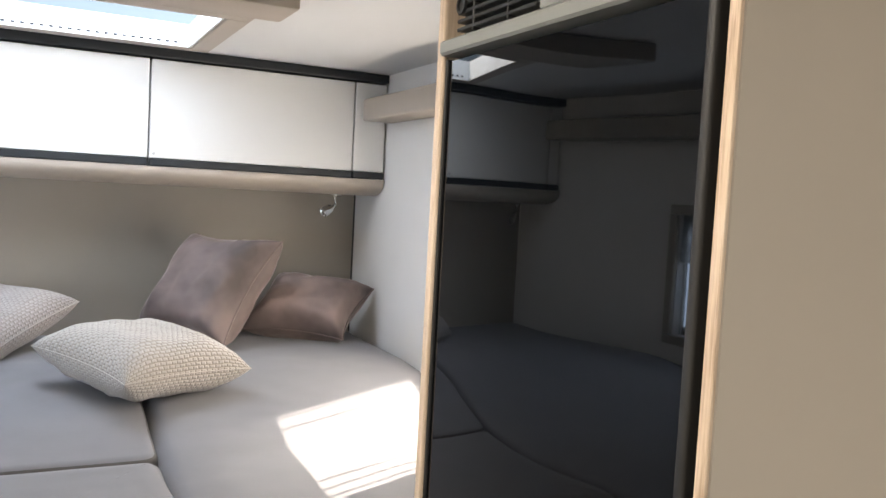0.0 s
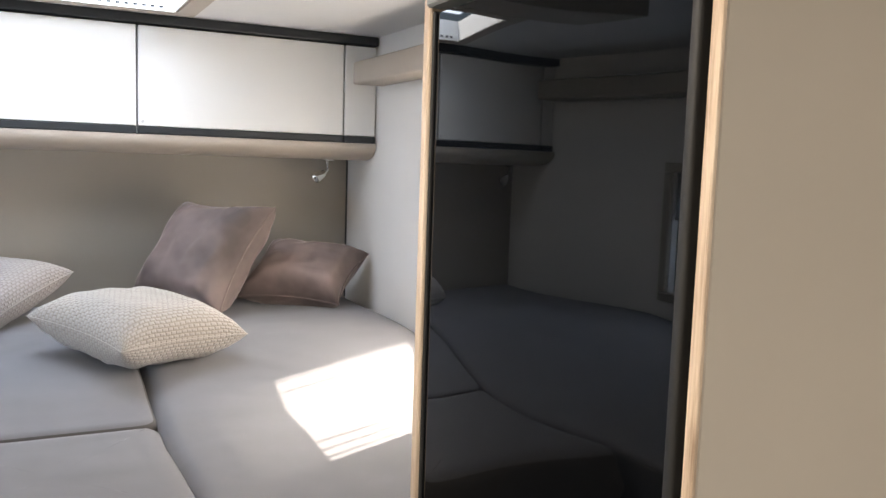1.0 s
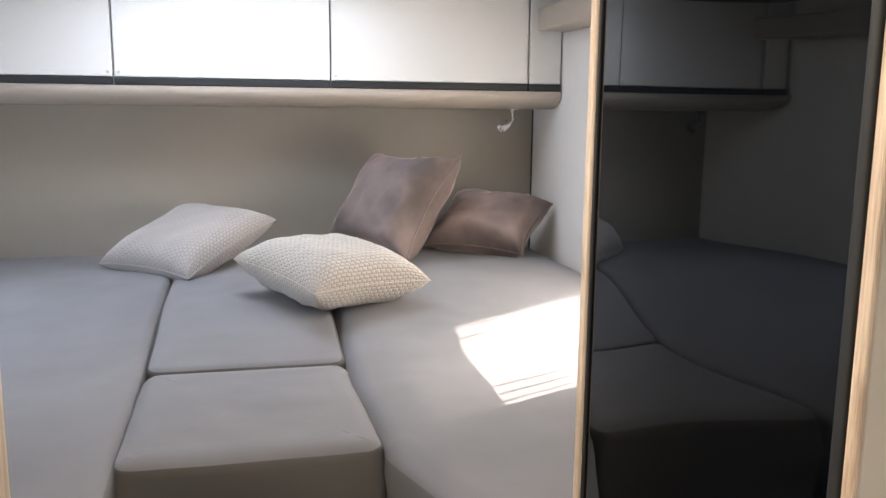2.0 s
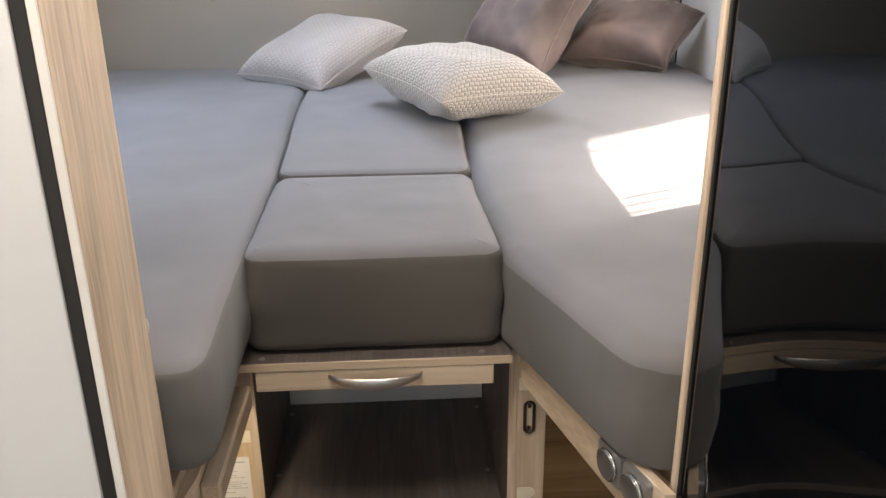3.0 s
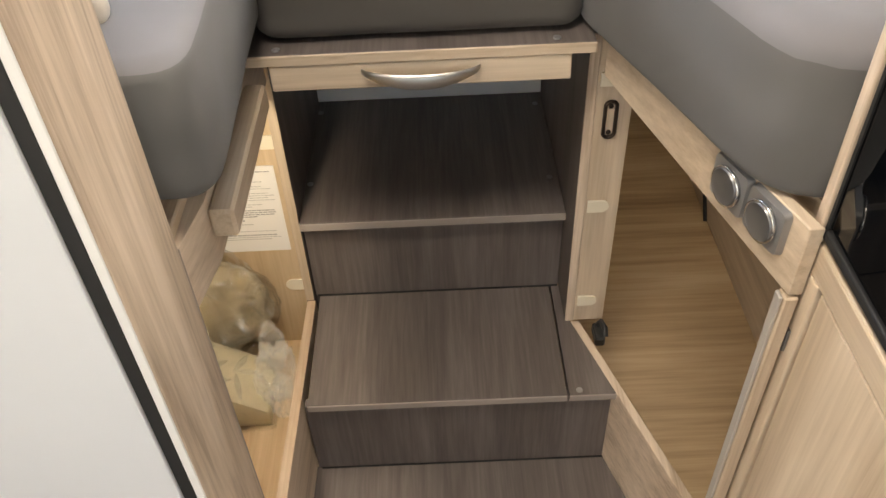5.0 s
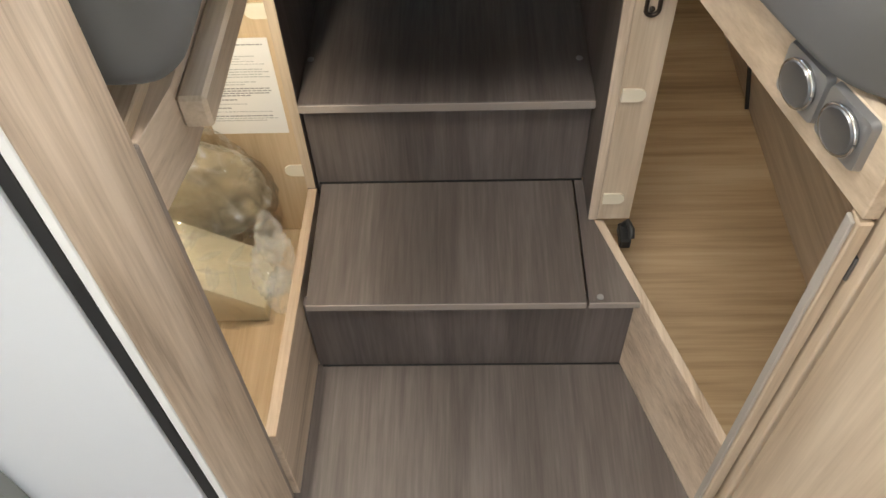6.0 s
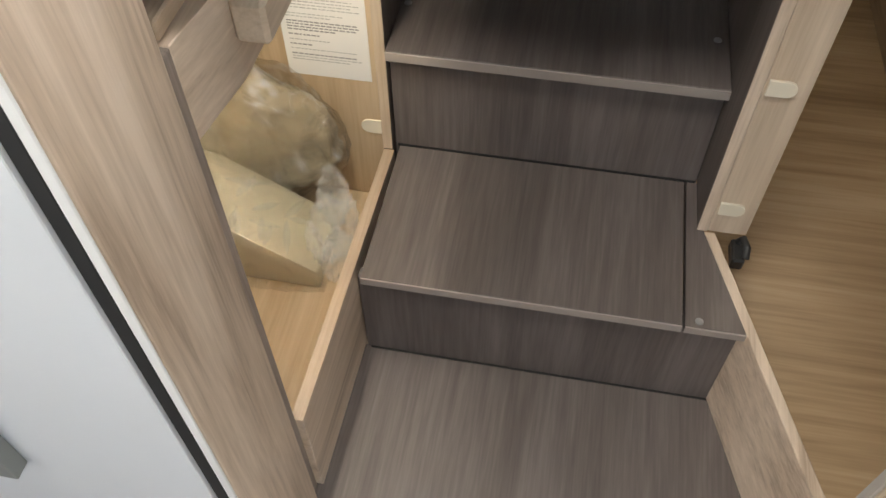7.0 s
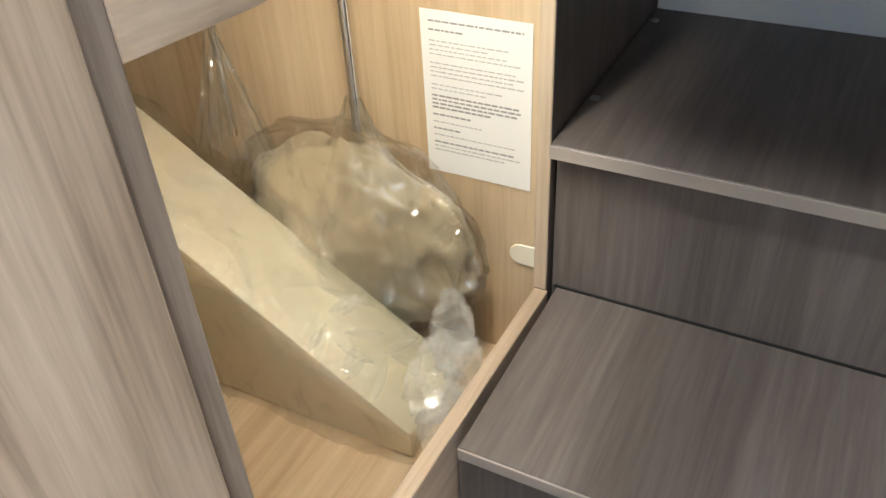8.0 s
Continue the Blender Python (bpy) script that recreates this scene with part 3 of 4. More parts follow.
# ---- skylight ----
skyl = thing("skylight", (0.22, 1.13, ZC), "rectangular roof skylight with a beige frame and blind cassette", "skylight")
for x0, x1, y0, y1 in ((-0.23, 0.67, 0.815, 0.868), (-0.23, 0.67, 1.392, 1.44), (-0.23, -0.172, 0.8685, 1.3915), (0.612, 0.67, 0.8685, 1.3915)):
    part("frame", box(x0, x1, y0, y1, ZC - 0.018, ZC - 0.0015, 0.003), beige_trim, skyl)
for x0, x1, y0, y1 in ((-0.165, 0.605, 1.382, 1.388), (-0.165, 0.605, 0.872, 0.878), (-0.168, -0.162, 0.879, 1.381), (0.602, 0.608, 0.879, 1.381)):
    part("liner", box(x0, x1, y0, y1, ZC - 0.017, ZC + 0.05, 0.001), white_panel, skyl)
for k in range(30):
    part("vent_slot", box(-0.13 + k * 0.0238, -0.119 + k * 0.0238, 1.3795, 1.3818, ZC - 0.008, ZC - 0.002, 0), dark_trim, skyl)
part("blind_cassette", box(-0.26, 0.69, 0.50, 0.66, ZC - 0.05, ZC - 0.0015, 0.006, 2), beige_trim, skyl, "beige blind cassette", 40)


# ---- windows ----
glass = bpy.data.materials.new("window_glass")
glass.use_nodes = True
gb = glass.node_tree.nodes["Principled BSDF"]
gb.inputs["Base Color"].default_value = (0.95, 0.97, 0.98, 1)
gb.inputs["Roughness"].default_value, gb.inputs["Transmission Weight"].default_value, gb.inputs["IOR"].default_value = 0.0, 1.0, 1.05


def translucent(name, color, clear):
    m = bpy.data.materials.new(name)
    m.use_nodes = True
    nt = m.node_tree
    nt.nodes.clear()
    out, mix = nt.nodes.new("ShaderNodeOutputMaterial"), nt.nodes.new("ShaderNodeMixShader")
    tr, tl = nt.nodes.new("ShaderNodeBsdfTransparent"), nt.nodes.new("ShaderNodeBsdfTranslucent")
    tl.inputs[0].default_value = (*color, 1)
    mix.inputs[0].default_value = 1 - clear
    nt.links.new(tr.outputs[0], mix.inputs[1])
    nt.links.new(tl.outputs[0], mix.inputs[2])
    nt.links.new(mix.outputs[0], out.inputs[0])
    return m


blind_mat = translucent("blind_net", (0.35, 0.33, 0.31), 0.30)


def side_window(name, side, xw, y0, y1, z0, z1, blind_to):
    w = thing(name, (xw, (y0 + y1) / 2, z0), "side window with a beige frame and a part-lowered net blind", "window", kind="structure")
    xa, xb = sorted((xw - side * 0.012, xw - side * 0.0005))
    for b in ((y0 - 0.035, y1 + 0.035, z0 - 0.035, z0 - 0.001), (y0 - 0.035, y1 + 0.035, z1 + 0.001, z1 + 0.035), (y0 - 0.035, y0 - 0.001, z0, z1), (y1 + 0.001, y1 + 0.035, z0, z1)):
        part("frame", box(xa, xb, *b, 0.003), beige_trim, w)
    p = part("pane", box(*sorted((xw + side * 0.024, xw + side * 0.028)), y0 + 0.001, y1 - 0.001, z0 + 0.001, z1 - 0.001, 0), glass, w)
    p.visible_shadow = False
    part("blind", box(*sorted((xw + side * 0.010, xw + side * 0.0104)), y0 + 0.001, y1 - 0.001, blind_to, z1 - 0.001, 0), blind_mat, w)
    for y in (y0 + 0.030, y0 + 0.070, y0 + 0.115, y1 - 0.085, y1 - 0.020):
        part("guide", box(*sorted((xw + side * 0.014, xw + side * 0.017)), y - 0.0028, y + 0.0028, z0 + 0.001, z1 - 0.001, 0), white_panel, w)
    return w


side_window("window_1", 1, XR, 0.548, 1.075, 1.17, 1.69, 1.54)
side_window("window_2", -1, XL, 0.58, 1.13, 1.19, 1.62, 1.45)


# ---- pillows ----
def knit(name, light, dark):
    m, nt, b = shader(name, 0.9)
    b.inputs["Sheen Weight"].default_value = 0.3
    uv = nt.nodes.new("ShaderNodeTexCoord")
    br = add(nt, "ShaderNodeTexBrick", Scale=1.0)
    br.offset, br.squash = 0.5, 1.0
    br.inputs["Mortar Size"].default_value, br.inputs["Mortar Smooth"].default_value = 0.26, 1.0
    br.inputs["Brick Width"].default_value, br.inputs["Row Height"].default_value = 1.15, 0.80
    br.inputs["Color1"].default_value = br.inputs["Color2"].default_value = (*light, 1)
    br.inputs["Mortar"].default_value = (*dark, 1)
    mp = nt.nodes.new("ShaderNodeMapping")
    mp.inputs["Scale"].default_value = (31, 31, 1)
    mp.inputs["Rotation"].default_value = (0, 0, radians(90))
    nt.links.new(uv.outputs["UV"], mp.inputs["Vector"])
    nz = add(nt, "ShaderNodeTexNoise", Scale=14.0, Detail=2.0)
    nt.links.new(uv.outputs["UV"], nz.inputs["Vector"])
    mixv = nt.nodes.new("ShaderNodeVectorMath")
    mixv.operation = "MULTIPLY_ADD"
    mixv.inputs[1].default_value = (0.5, 0.5, 0)
    nt.links.new(nz.outputs["Color"], mixv.inputs[0])
    nt.links.new(mp.outputs[0], mixv.inputs[2])
    nt.links.new(mixv.outputs[0], br.inputs["Vector"])
    nt.links.new(br.outputs["Color"], b.inputs["Base Color"])
    bp = add(nt, "ShaderNodeBump", Strength=0.5, Distance=0.005)
    bp.invert = True
    nt.links.new(br.outputs["Fac"], bp.inputs["Height"])
    nt.links.new(bp.outputs[0], b.inputs["Normal"])
    return m


knit_mat = knit("cream_knit", (0.46, 0.42, 0.37), (0.345, 0.312, 0.272))
knit_mat_b = knit("taupe_knit", (0.41, 0.375, 0.35), (0.325, 0.295, 0.275))
tag_cloth = cloth("tag_cloth", (0.52, 0.47, 0.40), 400)


def pillow(label, c, u, v, thick, material, pipe, seed, pinch=0.10, fold=0.006, flat=0.55, cord=0.0024):
    """A stuffed square cushion about c with half-axes u and v."""
    c, u, v = Vector(c), Vector(u), Vector(v)
    n = u.cross(v).normalized()
    N = 30
    top = thing("pillow", c - Vector((0, 0, 0.08)), label, "pillow", "pillows on the bed")

    def at(s, t, side):
        ss, tt = s * (1 - pinch * (1 - t * t) * abs(s)), t * (1 - pinch * (1 - s * s) * abs(t))
        h = thick * max(0.0, (1 - s ** 4) * (1 - t ** 4)) ** flat
        rim = max(abs(s), abs(t))
        h += fold * noise.noise(Vector((s * 3 + seed, t * 3, side))) * (1 - rim) * 2
        h += fold * 1.6 * noise.noise(Vector((s * 9 + seed, t * 2.2, side * 3))) * (rim ** 3) * (1 - rim ** 8)
        return c + u * ss + v * tt + n * h * side

    bm = bmesh.new()
    uvl = bm.loops.layers.uv.new("UVMap")
    grid = {}
    mid = [math.sin((2 * k / N - 1) * math.pi / 2) for k in range(N + 1)]
    run_u, run_v = [0.0], [0.0]
    for k in range(N):
        run_u.append(run_u[-1] + (at(mid[k + 1], 0, 1) - at(mid[k], 0, 1)).length)
        run_v.append(run_v[-1] + (at(0, mid[k + 1], 1) - at(0, mid[k], 1)).length)
    for side in (1, -1):
        for i in range(N + 1):
            for j in range(N + 1):
                rimv = i in (0, N) or j in (0, N)
                if side == -1 and rimv:
                    grid[side, i, j] = grid[1, i, j]
                else:
                    s, t = (math.sin((2 * i / N - 1) * math.pi / 2), math.sin((2 * j / N - 1) * math.pi / 2))
                    grid[side, i, j] = bm.verts.new(at(s, t, side))
        for i in range(N):
            for j in range(N):
                q = [(i, j), (i + 1, j), (i + 1, j + 1), (i, j + 1)]
                f = bm.faces.new([grid[side, a, b] for a, b in q])
                for lp, (a, b) in zip(f.loops, q):
                    lp[uvl].uv = (run_u[a] / 0.40, run_v[b] / 0.40)
    rim = [at(math.sin((2 * k / N - 1) * math.pi / 2), -1, 1) for k in range(N)] + [at(1, math.sin((2 * k / N - 1) * math.pi / 2), 1) for k in range(N)] \
        + [at(-math.sin((2 * k / N - 1) * math.pi / 2), 1, 1) for k in range(N)] + [at(-1, -math.sin((2 * k / N - 1) * math.pi / 2), 1) for k in range(N + 1)]
    part("cover", bm, material, top, smooth=180)
    part("piping", tube(rim, cord, 6), pipe, top, smooth=180)
    return top


pillow("cream knitted pillow lying on the mattress gap", (0.464, 1.041, 1.180), (0.0985, -0.157, -0.020), (0.164, 0.077, -0.004), 0.080, knit_mat, knit_mat, 1, 0.13, 0.010, 0.50, 0.0016)
pillow("taupe knitted pillow resting on the infill cushion", (0.055, 1.56, 1.190), (0.142, -0.115, -0.0075), (0.133, 0.135, 0.069), 0.075, knit_mat_b, knit_mat_b, 5, 0.11, 0.006, 0.45)
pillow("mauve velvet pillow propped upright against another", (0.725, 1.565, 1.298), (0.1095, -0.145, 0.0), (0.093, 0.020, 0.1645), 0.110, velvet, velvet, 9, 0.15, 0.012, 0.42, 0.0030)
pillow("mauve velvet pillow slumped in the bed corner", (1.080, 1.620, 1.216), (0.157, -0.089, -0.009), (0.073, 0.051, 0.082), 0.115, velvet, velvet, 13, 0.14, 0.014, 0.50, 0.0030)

# ---- reading lamps ----
def reading_lamp(x, turn):
    lamp = thing("reading_lamp", (x, 1.68, 1.625), "small chrome swivel reading lamp under the valance", "lamp", "reading lamps")
    part("base", disc((x, 1.68, 1.6245), (0, 0, -1), [(0.022, 0.0), (0.022, 0.004), (0.008, 0.007)], 20), chrome, lamp, smooth=40)
    part("stem", tube([(x, 1.68, 1.618), (x, 1.68, 1.587), (x + turn * 0.012, 1.672, 1.576)], 0.0055, 10), chrome, lamp, smooth=60)
    part("head", disc((x + turn * 0.015, 1.670, 1.578), (turn * 0.8, -0.25, -0.5), [(0.010, 0.0), (0.016, 0.008), (0.019, 0.036), (0.019, 0.044), (0.015, 0.044), (0.012, 0.034)], 18), chrome, lamp, smooth=40)
    return lamp


reading_lamp(1.181, -1)
reading_lamp(-0.735, 1)

# ---- sockets on the slanted rail ----
NRM = Vector((-0.9524, -0.3048, 0.0))
ALONG = Vector((-0.3048, 0.9524, 0.0))


def on_rail(c, pts, depth):
    """A plate on the slanted rail from (along, up) points."""
    bm = bmesh.new()
    lo = [bm.verts.new(c + ALONG * a + Vector((0, 0, b))) for a, b in pts]
    hi = [bm.verts.new(c + ALONG * a * 0.93 + Vector((0, 0, b * 0.93)) + NRM * depth) for a, b in pts]
    bm.faces.new(lo), bm.faces.new(hi)
    for k in range(len(pts)):
        j = (k + 1) % len(pts)
        bm.faces.new((lo[k], lo[j], hi[j], hi[k]))
    return bm


for y in (-0.163, -0.226):
    c = Vector((slant(y) - 0.0085, y, 0.812)) + NRM * 0.0005
    sock = thing("socket_outlet", c, "round silver socket cover on a square plate", "socket", "sockets on the bed rail")
    part("plate", on_rail(c, [(p.x, p.y) for p in rounded([(-0.0325, -0.030), (0.0325, -0.030), (0.0325, 0.030), (-0.0325, 0.030)], 0.008)], 0.008), silver_plastic, sock, smooth=40)
    part("cover", disc(c + NRM * 0.0082, NRM, [(0.0235, 0.0), (0.0235, 0.005), (0.0215, 0.0075), (0.0195, 0.0065), (0.004, 0.0065)], 32), grey_metal, sock, "round hinged cover", 40)
    edge_ring = [c + NRM * 0.0125 + ALONG * (0.0240 * math.cos(a)) + Vector((0, 0, 0.0240 * math.sin(a))) for a in (2 * math.pi * k / 36 for k in range(37))]
    part("ring", tube(edge_ring, 0.0018, 8), chrome, sock, "bright metal ring", 60)

# ---- fittings on the locker jamb ----
F0, FD, FN = Vector((0.5045, 0.1755, 0.0)), Vector((1.0, 0.0, 0.0)), Vector((0.0, -1.0, 0.0))


def tab(origin, along, normal, length, half, thick):
    """A flat tab with one round end."""
    bm = bmesh.new()
    pts = [(0, -half), (length - half, -half)] + [(length - half + half * math.sin(a), -half * math.cos(a)) for a in (k / 8 * math.pi for k in range(1, 8))] + [(length - half, half), (0, half)]
    lo = [bm.verts.new(origin + along * a + Vector((0, 0, b))) for a, b in pts]
    hi = [bm.verts.new(origin + along * a + Vector((0, 0, b)) + normal * thick) for a, b in pts]
    bm.faces.new(lo), bm.faces.new(hi)
    for k in range(len(pts)):
        j = (k + 1) % len(pts)
        bm.faces.new((lo[k], lo[j], hi[j], hi[k]))
    return bm


for z in (0.752, 0.504, 0.273):
    o = F0 + FD * 0.0035 + Vector((0, 0, z)) + FN * 0.0006
    tagged(part("cover_cap", tab(o, FD, FN, 0.036, 0.012, 0.004), cream_plastic, smooth=30), "cream plastic joint cover cap on the locker jamb", "cover cap", "joint cover caps")
for z in (0.597, 0.252):
    o = Vector((-0.0245, 0.2730, z))
    tagged(part("cover_cap", tab(o, Vector((-1, 0, 0)), Vector((0, -1, 0)), 0.034, 0.014, 0.003), cream_plastic, smooth=30), "cream plastic joint cover cap on the locker back", "cover cap", "joint cover caps")
lp = F0 + FD * 0.024 + FN * 0.0006
latch = thing("strike_plate", lp + Vector((0, 0, 0.679)), "oval dark bronze strike plate on the locker jamb", "strike plate")
bronze = paint("dark_bronze", (0.06, 0.045, 0.035), 0.4, 0.1, 0.05, 200.0, metal=0.8)
ring = [lp + Vector((0, 0, 0.679)) + FD * (0.009 * math.cos(a)) + Vector((0, 0, (0.024 if math.sin(a) > 0 else -0.024) + 0.009 * math.sin(a))) + FN * 0.002 for a in (2 * math.pi * k / 24 for k in range(25))]
part("ring", tube(ring, 0.0032, 8), bronze, latch, smooth=60)
for dz in (-0.024, 0.024):
    part("screw", disc(lp + Vector((0, 0, 0.679 + dz)), FN, [(0.004, 0.0), (0.004, 0.002), (0.002, 0.003)], 12), bronze, latch)
catch = thing("door_catch", (0.560, 0.15, 0.19), "black plastic door catch on the locker sill", "catch")
part("foot", box(0.541, 0.560, 0.128, 0.172, 0.19, 0.212, 0.003), black_plastic, catch)
part("hook", tube([(0.551, 0.165, 0.212), (0.555, 0.160, 0.226), (0.560, 0.145, 0.224), (0.560, 0.134, 0.212)], 0.006, 8), black_plastic, catch, smooth=60)

# ---- open locker door beside the fridge cabinet ----
ldoor = thing("folding_door", (0.642, -0.275, 0.03), "open pale wood locker door folded back against the fridge cabinet", "door")
part("leaf", box(0.634, 0.650, -0.284, -0.264, 0.03, 0.744, 0.002), wood_z, ldoor)
part("metal_edge", box(0.6295, 0.6338, -0.280, -0.266, 0.032, 0.742, 0.001), pale_edge, ldoor, "pale grey edge")
part("hinge", box(0.6505, 0.6545, -0.284, -0.274, 0.655, 0.690, 0.001), grey_metal, ldoor)

# ---- bolts ----
for x, y, z in ((0.040, 0.137, 0.8435), (0.432, 0.137, 0.8435), (0.006, 0.370, 0.4255), (0.470, 0.36, 0.4255), (0.006, 0.62, 0.4255), (0.470, 0.62, 0.4255), (0.492, 0.008, 0.2147)):
    tagged(part("screw_cap", disc((x, y, z), (0, 0, 1), [(0.006, 0.0), (0.0058, 0.0015), (0.003, 0.0025)], 14), silver_plastic, smooth=30), "small silver screw cap on the steps", "screw cap", "screw caps")

# ---- notice in the left locker ----
notice = thing("notice_sheet", (-0.10, 0.2725, 0.346), "white printed notice sheet stuck to the locker back", "notice")
part("sheet", box(-0.165, -0.0335, 0.2718, 0.2730, 0.346, 0.547, 0), paper_mat, notice)
random.seed(5)
LINES = [(0.534, 0.112, 1), (0.524, 0.034, 1)] + [(0.512 - 0.0052 * k, w, 0) for k, w in enumerate((0.096, 0.072, 0.090, 0.104, 0.0, 0.104, 0.110, 0.098, 0.104, 0.0, 0.088, 0.060))] \
    + [(0.446, 0.100, 1), (0.441, 0.110, 1), (0.436, 0.106, 1), (0.431, 0.070, 1), (0.422, 0.044, 1), (0.413, 0.060, 0), (0.404, 0.030, 1), (0.396, 0.100, 0), (0.386, 0.098, 1), (0.381, 0.104, 0), (0.376, 0.088, 0)]
for z, w, bold in LINES:
    bm = bmesh.new()
    x = -0.155
    while x < -0.155 + w:
        k = random.uniform(0.003, 0.009)
        box(x, min(x + k, -0.043), 0.2713, 0.2718, z, z + (0.0021 if bold else 0.0014), 0, bm=bm)
        x += k + 0.0016
    if w:
        part("print_line", bm, ink if bold else faint_ink, notice)

# ---- handle on the white door ----
part("handle", box(-0.288, -0.258, -0.417, -0.3955, 0.345, 0.52, 0.002, 2), grey_plastic, wdoor, "grey plastic handle")

# ---- zip pull on the mattress ----
zp = thing("zip_pull", (-0.028, -0.25, 0.94), "white cord zip pull on the mattress cover", "zip pull")
part("cord", tube([(-0.032, -0.245, 0.985), (-0.024, -0.253, 0.972), (-0.020, -0.256, 0.952), (-0.028, -0.256, 0.944), (-0.034, -0.252, 0.964)], 0.0016, 6), cream_plastic, zp, smooth=90)


# ---- bagged goods in the left locker ----
film = bpy.data.materials.new("clear_film")
film.use_nodes = True
nt = film.node_tree
nt.nodes.clear()
out, mix = nt.nodes.new("ShaderNodeOutputMaterial"), nt.nodes.new("ShaderNodeMixShader")
tr, gl = nt.nodes.new("ShaderNodeBsdfTransparent"), nt.nodes.new("ShaderNodeBsdfGlossy")
tr.inputs[0].default_value = (0.98, 0.98, 0.97, 1)
gl.inputs["Roughness"].default_value = 0.07
fr = add(nt, "ShaderNodeLayerWeight", Blend=0.25)
nz = add(nt, "ShaderNodeTexNoise", Scale=7.0, Detail=1.5, Distortion=1.6)
nt.links.new(coords(nt).outputs[0], nz.inputs["Vector"])
warp = nt.nodes.new("ShaderNodeVectorMath")
warp.operation = "MULTIPLY_ADD"
warp.inputs[1].default_value = (1.1, 1.1, 1.1)
nt.links.new(nz.outputs["Color"], warp.inputs[0])
nt.links.new(coords(nt, (11, 11, 6)).outputs[0], warp.inputs[2])
facets = add(nt, "ShaderNodeTexVoronoi", Scale=1.0)
nt.links.new(warp.outputs[0], facets.inputs["Vector"])
bpf = add(nt, "ShaderNodeBump", Strength=0.7, Distance=0.03)
nt.links.new(facets.outputs["Distance"], bpf.inputs["Height"])
bp = add(nt, "ShaderNodeBump", Strength=0.6, Distance=0.05)
nt.links.new(nz.outputs[0], bp.inputs["Height"])
nt.links.new(bpf.outputs[0], bp.inputs["Normal"])
nt.links.new(bp.outputs[0], gl.inputs["Normal"])
nt.links.new(bp.outputs[0], fr.inputs["Normal"])
sc = nt.nodes.new("ShaderNodeMapRange")
sc.inputs["To Min"].default_value, sc.inputs["To Max"].default_value = 0.10, 0.50
nt.links.new(fr.outputs["Facing"], sc.inputs["Value"])
nt.links.new(sc.outputs[0], mix.inputs[0])
nt.links.new(tr.outputs[0], mix.inputs[1])
nt.links.new(gl.outputs[0], mix.inputs[2])
nt.links.new(mix.outputs[0], out.inputs[0])

def ridged(p):
    """Creased relief: sharp ridges between smooth dips."""
    return (0.45 - abs(noise.noise(p))) + 0.5 * (0.45 - abs(noise.noise(p * 2.3 + Vector((7, 3, 1)))))


def wedge(x0, x1, y0, y1, z0, za, zb, grow=0.0, cuts=0, rough=0.0, seed=0.0, r=0.004):
    """A block on the locker floor whose top slants from za at x0 up to zb at x1."""
    bm = box(x1, x0, y0, y1, 0.0, 1.0, 0)
    if cuts:
        bmesh.ops.subdivide_edges(bm, edges=bm.edges[:], cuts=cuts, use_grid_fill=True)
    for v in bm.verts:
        f = (v.co.x - x0) / (x1 - x0)
        v.co.z = z0 + v.co.z * (za + (zb - za) * f - z0)
    if r and not cuts:
        bmesh.ops.bevel(bm, geom=bm.edges[:], offset=r, segments=2, affect="EDGES", profile=0.5)
    if rough:
        bm.normal_update()
        moved = {}
        for v in bm.verts:
            q = Vector((v.co.x * 13 + v.co.y * 5, v.co.y * 4, v.co.z * 5)) + Vector((seed, 0, 0))
            moved[v] = v.co + v.normal * (grow + rough * max(-0.1, ridged(q)))
        for v, p in moved.items():
            v.co = Vector((min(p.x, -0.0235), p.y, max(p.z, 0.0865)))
    return bm


pack = thing("packed_block", (-0.32, 0.115, 0.085), "cream wedge-shaped block in a clear plastic bag on the locker floor", "package")
part("block", wedge(-0.088, -0.640, 0.052, 0.178, 0.0865, 0.128, 0.474), carton, pack, smooth=35)
part("plastic_bag", wedge(-0.080, -0.640, 0.046, 0.182, 0.0865, 0.130, 0.480, 0.003, 44, 0.020, 2.0), film, pack, "crumpled clear plastic bag", 24)


def crumpled(c, r, rough, freq, seed, sub=5):
    """A crushed bag shape about c."""
    bm = bmesh.new()
    bmesh.ops.create_icosphere(bm, subdivisions=sub, radius=1.0)
    for v in bm.verts:
        d = v.co.copy()
        k = 1 + rough * ridged(d * freq + Vector((seed, 0, 0)))
        p = Vector((d.x * r[0], d.y * r[1], d.z * r[2])) * k + Vector(c)
        p.x, p.y, p.z = min(p.x, -0.040), min(p.y, 0.269), max(p.z, 0.087)
        v.co = p
    return bm


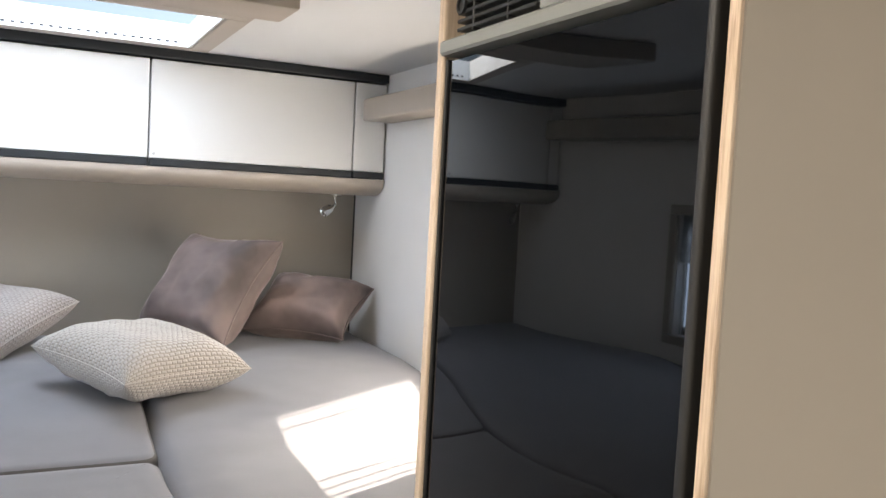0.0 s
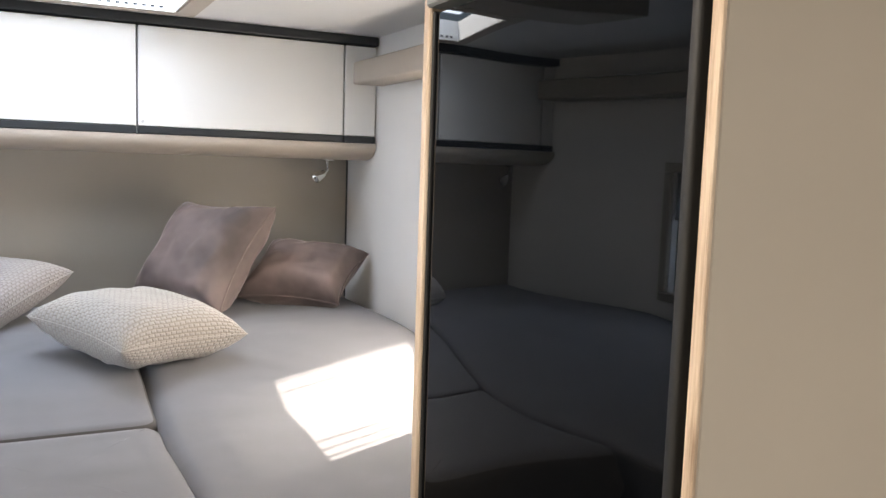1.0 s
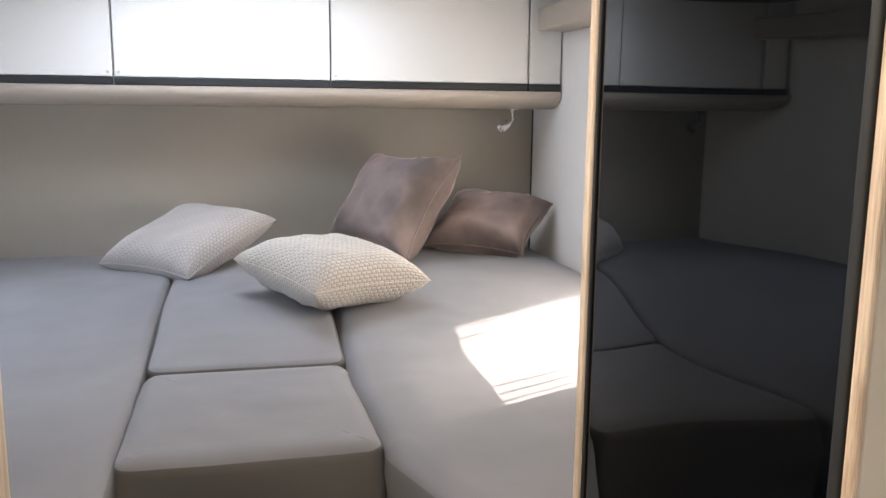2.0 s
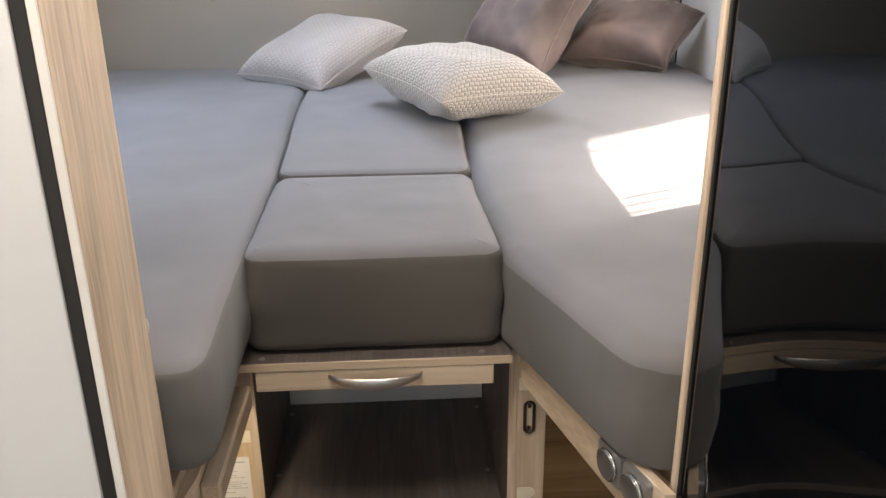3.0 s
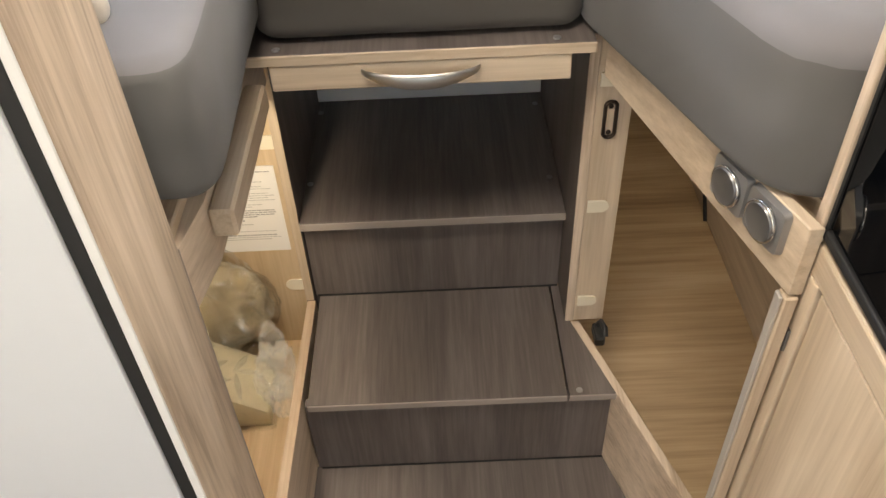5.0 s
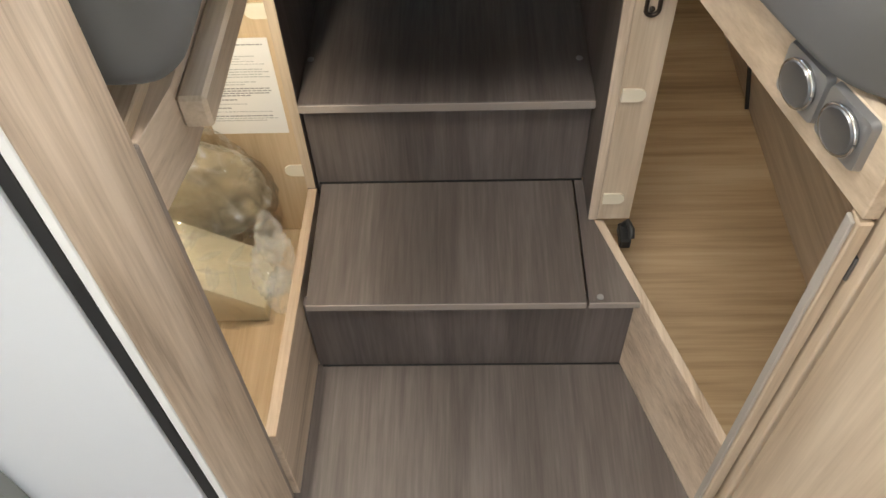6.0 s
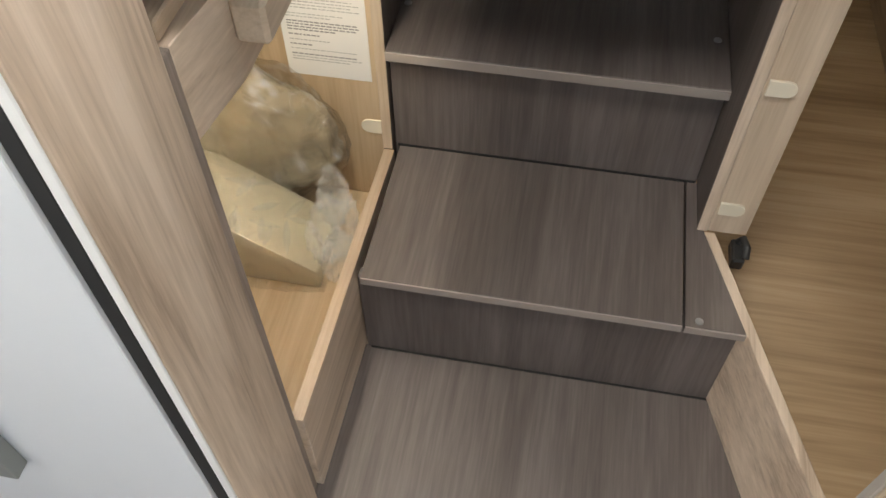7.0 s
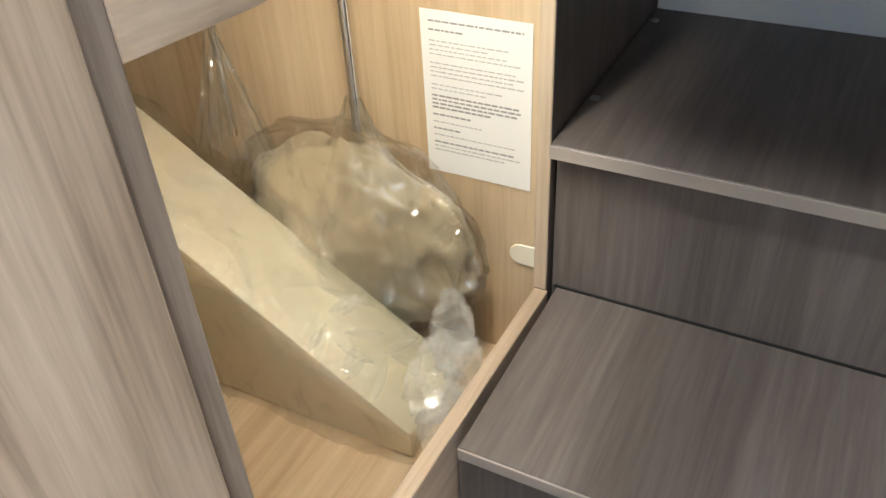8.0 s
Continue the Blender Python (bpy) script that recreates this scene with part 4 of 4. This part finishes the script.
def gathered(neck, foot, radii, pleats, seed, n=72, rows=16):
    """Film gathered at neck that flares down over an oval at foot in sharp pleats."""
    bm = bmesh.new()
    rings = []
    for i in range(rows + 1):
        f = i / rows
        mid = Vector(neck).lerp(Vector(foot), f)
        spread = 0.06 + 0.94 * f ** 1.25
        ring = []
        for k in range(n):
            a = 2 * math.pi * k / n
            fold = 1 + (0.50 - 0.26 * f) * abs(math.sin(a * pleats / 2 + 1.3 * noise.noise(Vector((a * 1.3, f * 2, seed))))) + 0.10 * noise.noise(Vector((math.cos(a) * 3, math.sin(a) * 3, f * 5 + seed)))
            p = mid + Vector((radii[0] * spread * fold * math.cos(a), radii[1] * spread * fold * math.sin(a), -0.02 * f * abs(noise.noise(Vector((a * 2, seed, 0))))))
            p.y = min(p.y, 0.2695)
            ring.append(bm.verts.new(p))
        rings.append(ring)
    for p, q in zip(rings, rings[1:]):
        for k in range(n):
            bm.faces.new((p[k], p[(k + 1) % n], q[(k + 1) % n], q[k]))
    return bm


stuffing = cloth("olive_wrap", (0.36, 0.295, 0.19), 300, 0.8, 0.2, 0.6, 0.45)
bundle = thing("bagged_bundle", (-0.25, 0.22, 0.085), "olive-grey bundle in a gathered clear plastic bag", "bag")
part("wrapped_load", crumpled((-0.255, 0.222, 0.255), (0.155, 0.046, 0.122), 0.26, 1.9, 3.0, 5), stuffing, bundle, smooth=180)
part("plastic_bag", crumpled((-0.250, 0.215, 0.262), (0.172, 0.058, 0.150), 0.16, 2.0, 8.0, 5), film, bundle, "loose clear plastic bag", 180)
crinkle = paint("crinkled_film", (0.88, 0.86, 0.80), 0.16, 0.05, 0.35, 45.0)
crinkle.node_tree.nodes["Principled BSDF"].inputs["Alpha"].default_value = 0.18
for c, r, seed in (((-0.074, 0.118, 0.168), (0.028, 0.044, 0.040), 6.0), ((-0.078, 0.148, 0.205), (0.018, 0.020, 0.046), 11.0), ((-0.062, 0.090, 0.130), (0.020, 0.030, 0.030), 17.0)):
    part("bag_tail", crumpled(c, r, 0.95, 2.3, seed, 4), crinkle, pack, "crinkled whitish bag tail", 25)


def folds(lines, width, height):
    """Narrow ridges of folded film along lines of (point, outward direction)."""
    bm = bmesh.new()
    for line in lines:
        last = None
        for i, (p, out) in enumerate(line):
            a = line[min(i + 1, len(line) - 1)][0] - line[max(i - 1, 0)][0]
            side = a.cross(out).normalized()
            f = math.sin(math.pi * (i + 0.4) / (len(line) - 0.2))
            row = [bm.verts.new(p - side * width * f), bm.verts.new(p + out * height * f), bm.verts.new(p + side * width * f)]
            if last:
                bm.faces.new((last[0], last[1], row[1], row[0])), bm.faces.new((last[1], last[2], row[2], row[1]))
            last = row
    return bm


# Folds of film; their whitish colour also stands in for streak highlights.
random.seed(21)
lines = []
up = Vector((0.53, 0.0, 0.848))
for k in range(12):
    x, y, turn = random.uniform(-0.24, -0.115), random.uniform(0.065, 0.165), random.uniform(0.3, 1.9)
    length = random.uniform(0.03, 0.065)
    line = []
    for i in range(7):
        q = (i / 6 - 0.5) * length
        px, py = min(-0.092, x + q * math.cos(turn)), min(0.180, max(0.050, y + q * math.sin(turn)))
        line.append((Vector((px, py, 0.128 + 0.346 * (px + 0.088) / -0.552 + 0.007)), up))
    lines.append(line)
part("bag_fold", folds(lines, 0.0065, 0.005), crinkle, pack, "whitish film folds that stand in for glints", 60)
for x, y, z in ((-0.412, 0.212, 0.37), (-0.229, 0.222, 0.41)):
    tagged(part("support_rod", tube([(x, y, z), (x - 0.006, y + 0.01, 0.60), (x - 0.010, y + 0.02, 0.8195)], 0.0055, 10), chrome, smooth=60), "slim chrome rod hanging from the bed base", "rod", "support rods")
# Bodies for the two added locker lamps, out of view.
lampf = thing("locker_lamp", (-0.062, -0.02, 0.808), "assumed, unseen lamp strip under the bed base", "lamp")
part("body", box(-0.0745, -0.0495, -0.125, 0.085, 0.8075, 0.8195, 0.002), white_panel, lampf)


lampg = thing("locker_lamp", (0.80, 0.62, 0.807), "assumed, unseen flat lamp under the bed base", "lamp")
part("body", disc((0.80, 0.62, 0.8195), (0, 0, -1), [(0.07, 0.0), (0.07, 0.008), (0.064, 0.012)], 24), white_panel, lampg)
for o in scene.objects:
    if o.type == "MESH" and o.data.materials and o.data.materials[0] in (film, crinkle):
        o.visible_shadow = False

tagged(part("stay_rod", tube([(0.922, 0.665, 0.025), (0.924, 0.73, 0.10), (0.924, 0.80, 0.17)], 0.005, 8), black_plastic, smooth=60), "thin black stay rod beside the locker divider", "rod")
tagged(part("fabric_tag", box(-0.10, -0.055, -0.155, -0.125, 1.034, 1.062, 0.010, 3), tag_cloth, smooth=60), "small folded white fabric tag on the mattress", "tag")

for x, y, z, foot, radii in ((-0.416, 0.214, 0.530, (-0.400, 0.200, 0.370), (0.045, 0.032)), (-0.231, 0.224, 0.452, (-0.222, 0.205, 0.235), (0.120, 0.056))):
    part("bag_neck", gathered((x, y, z), foot, radii, 13, x * 40), film, bundle, "gathered bag neck", 40).visible_shadow = False

tagged(part("trim_corner", box(XR - 0.006, XR - 0.0005, YR - 0.004, YR - 0.0005, 1.09, 1.624, 0), dark_trim), "dark joint in the wall corner", "trim", kind="structure")
# Thin black strips put in for the shadow lines at the riser feet.
part("seal", box(0.002, 0.564, 0.0065, 0.0095, 0.0005, 0.002, 0), black_rubber, stair)
part("seal", box(0.0, 0.486, 0.2728, 0.2757, 0.2135, 0.2160, 0), black_rubber, stair)
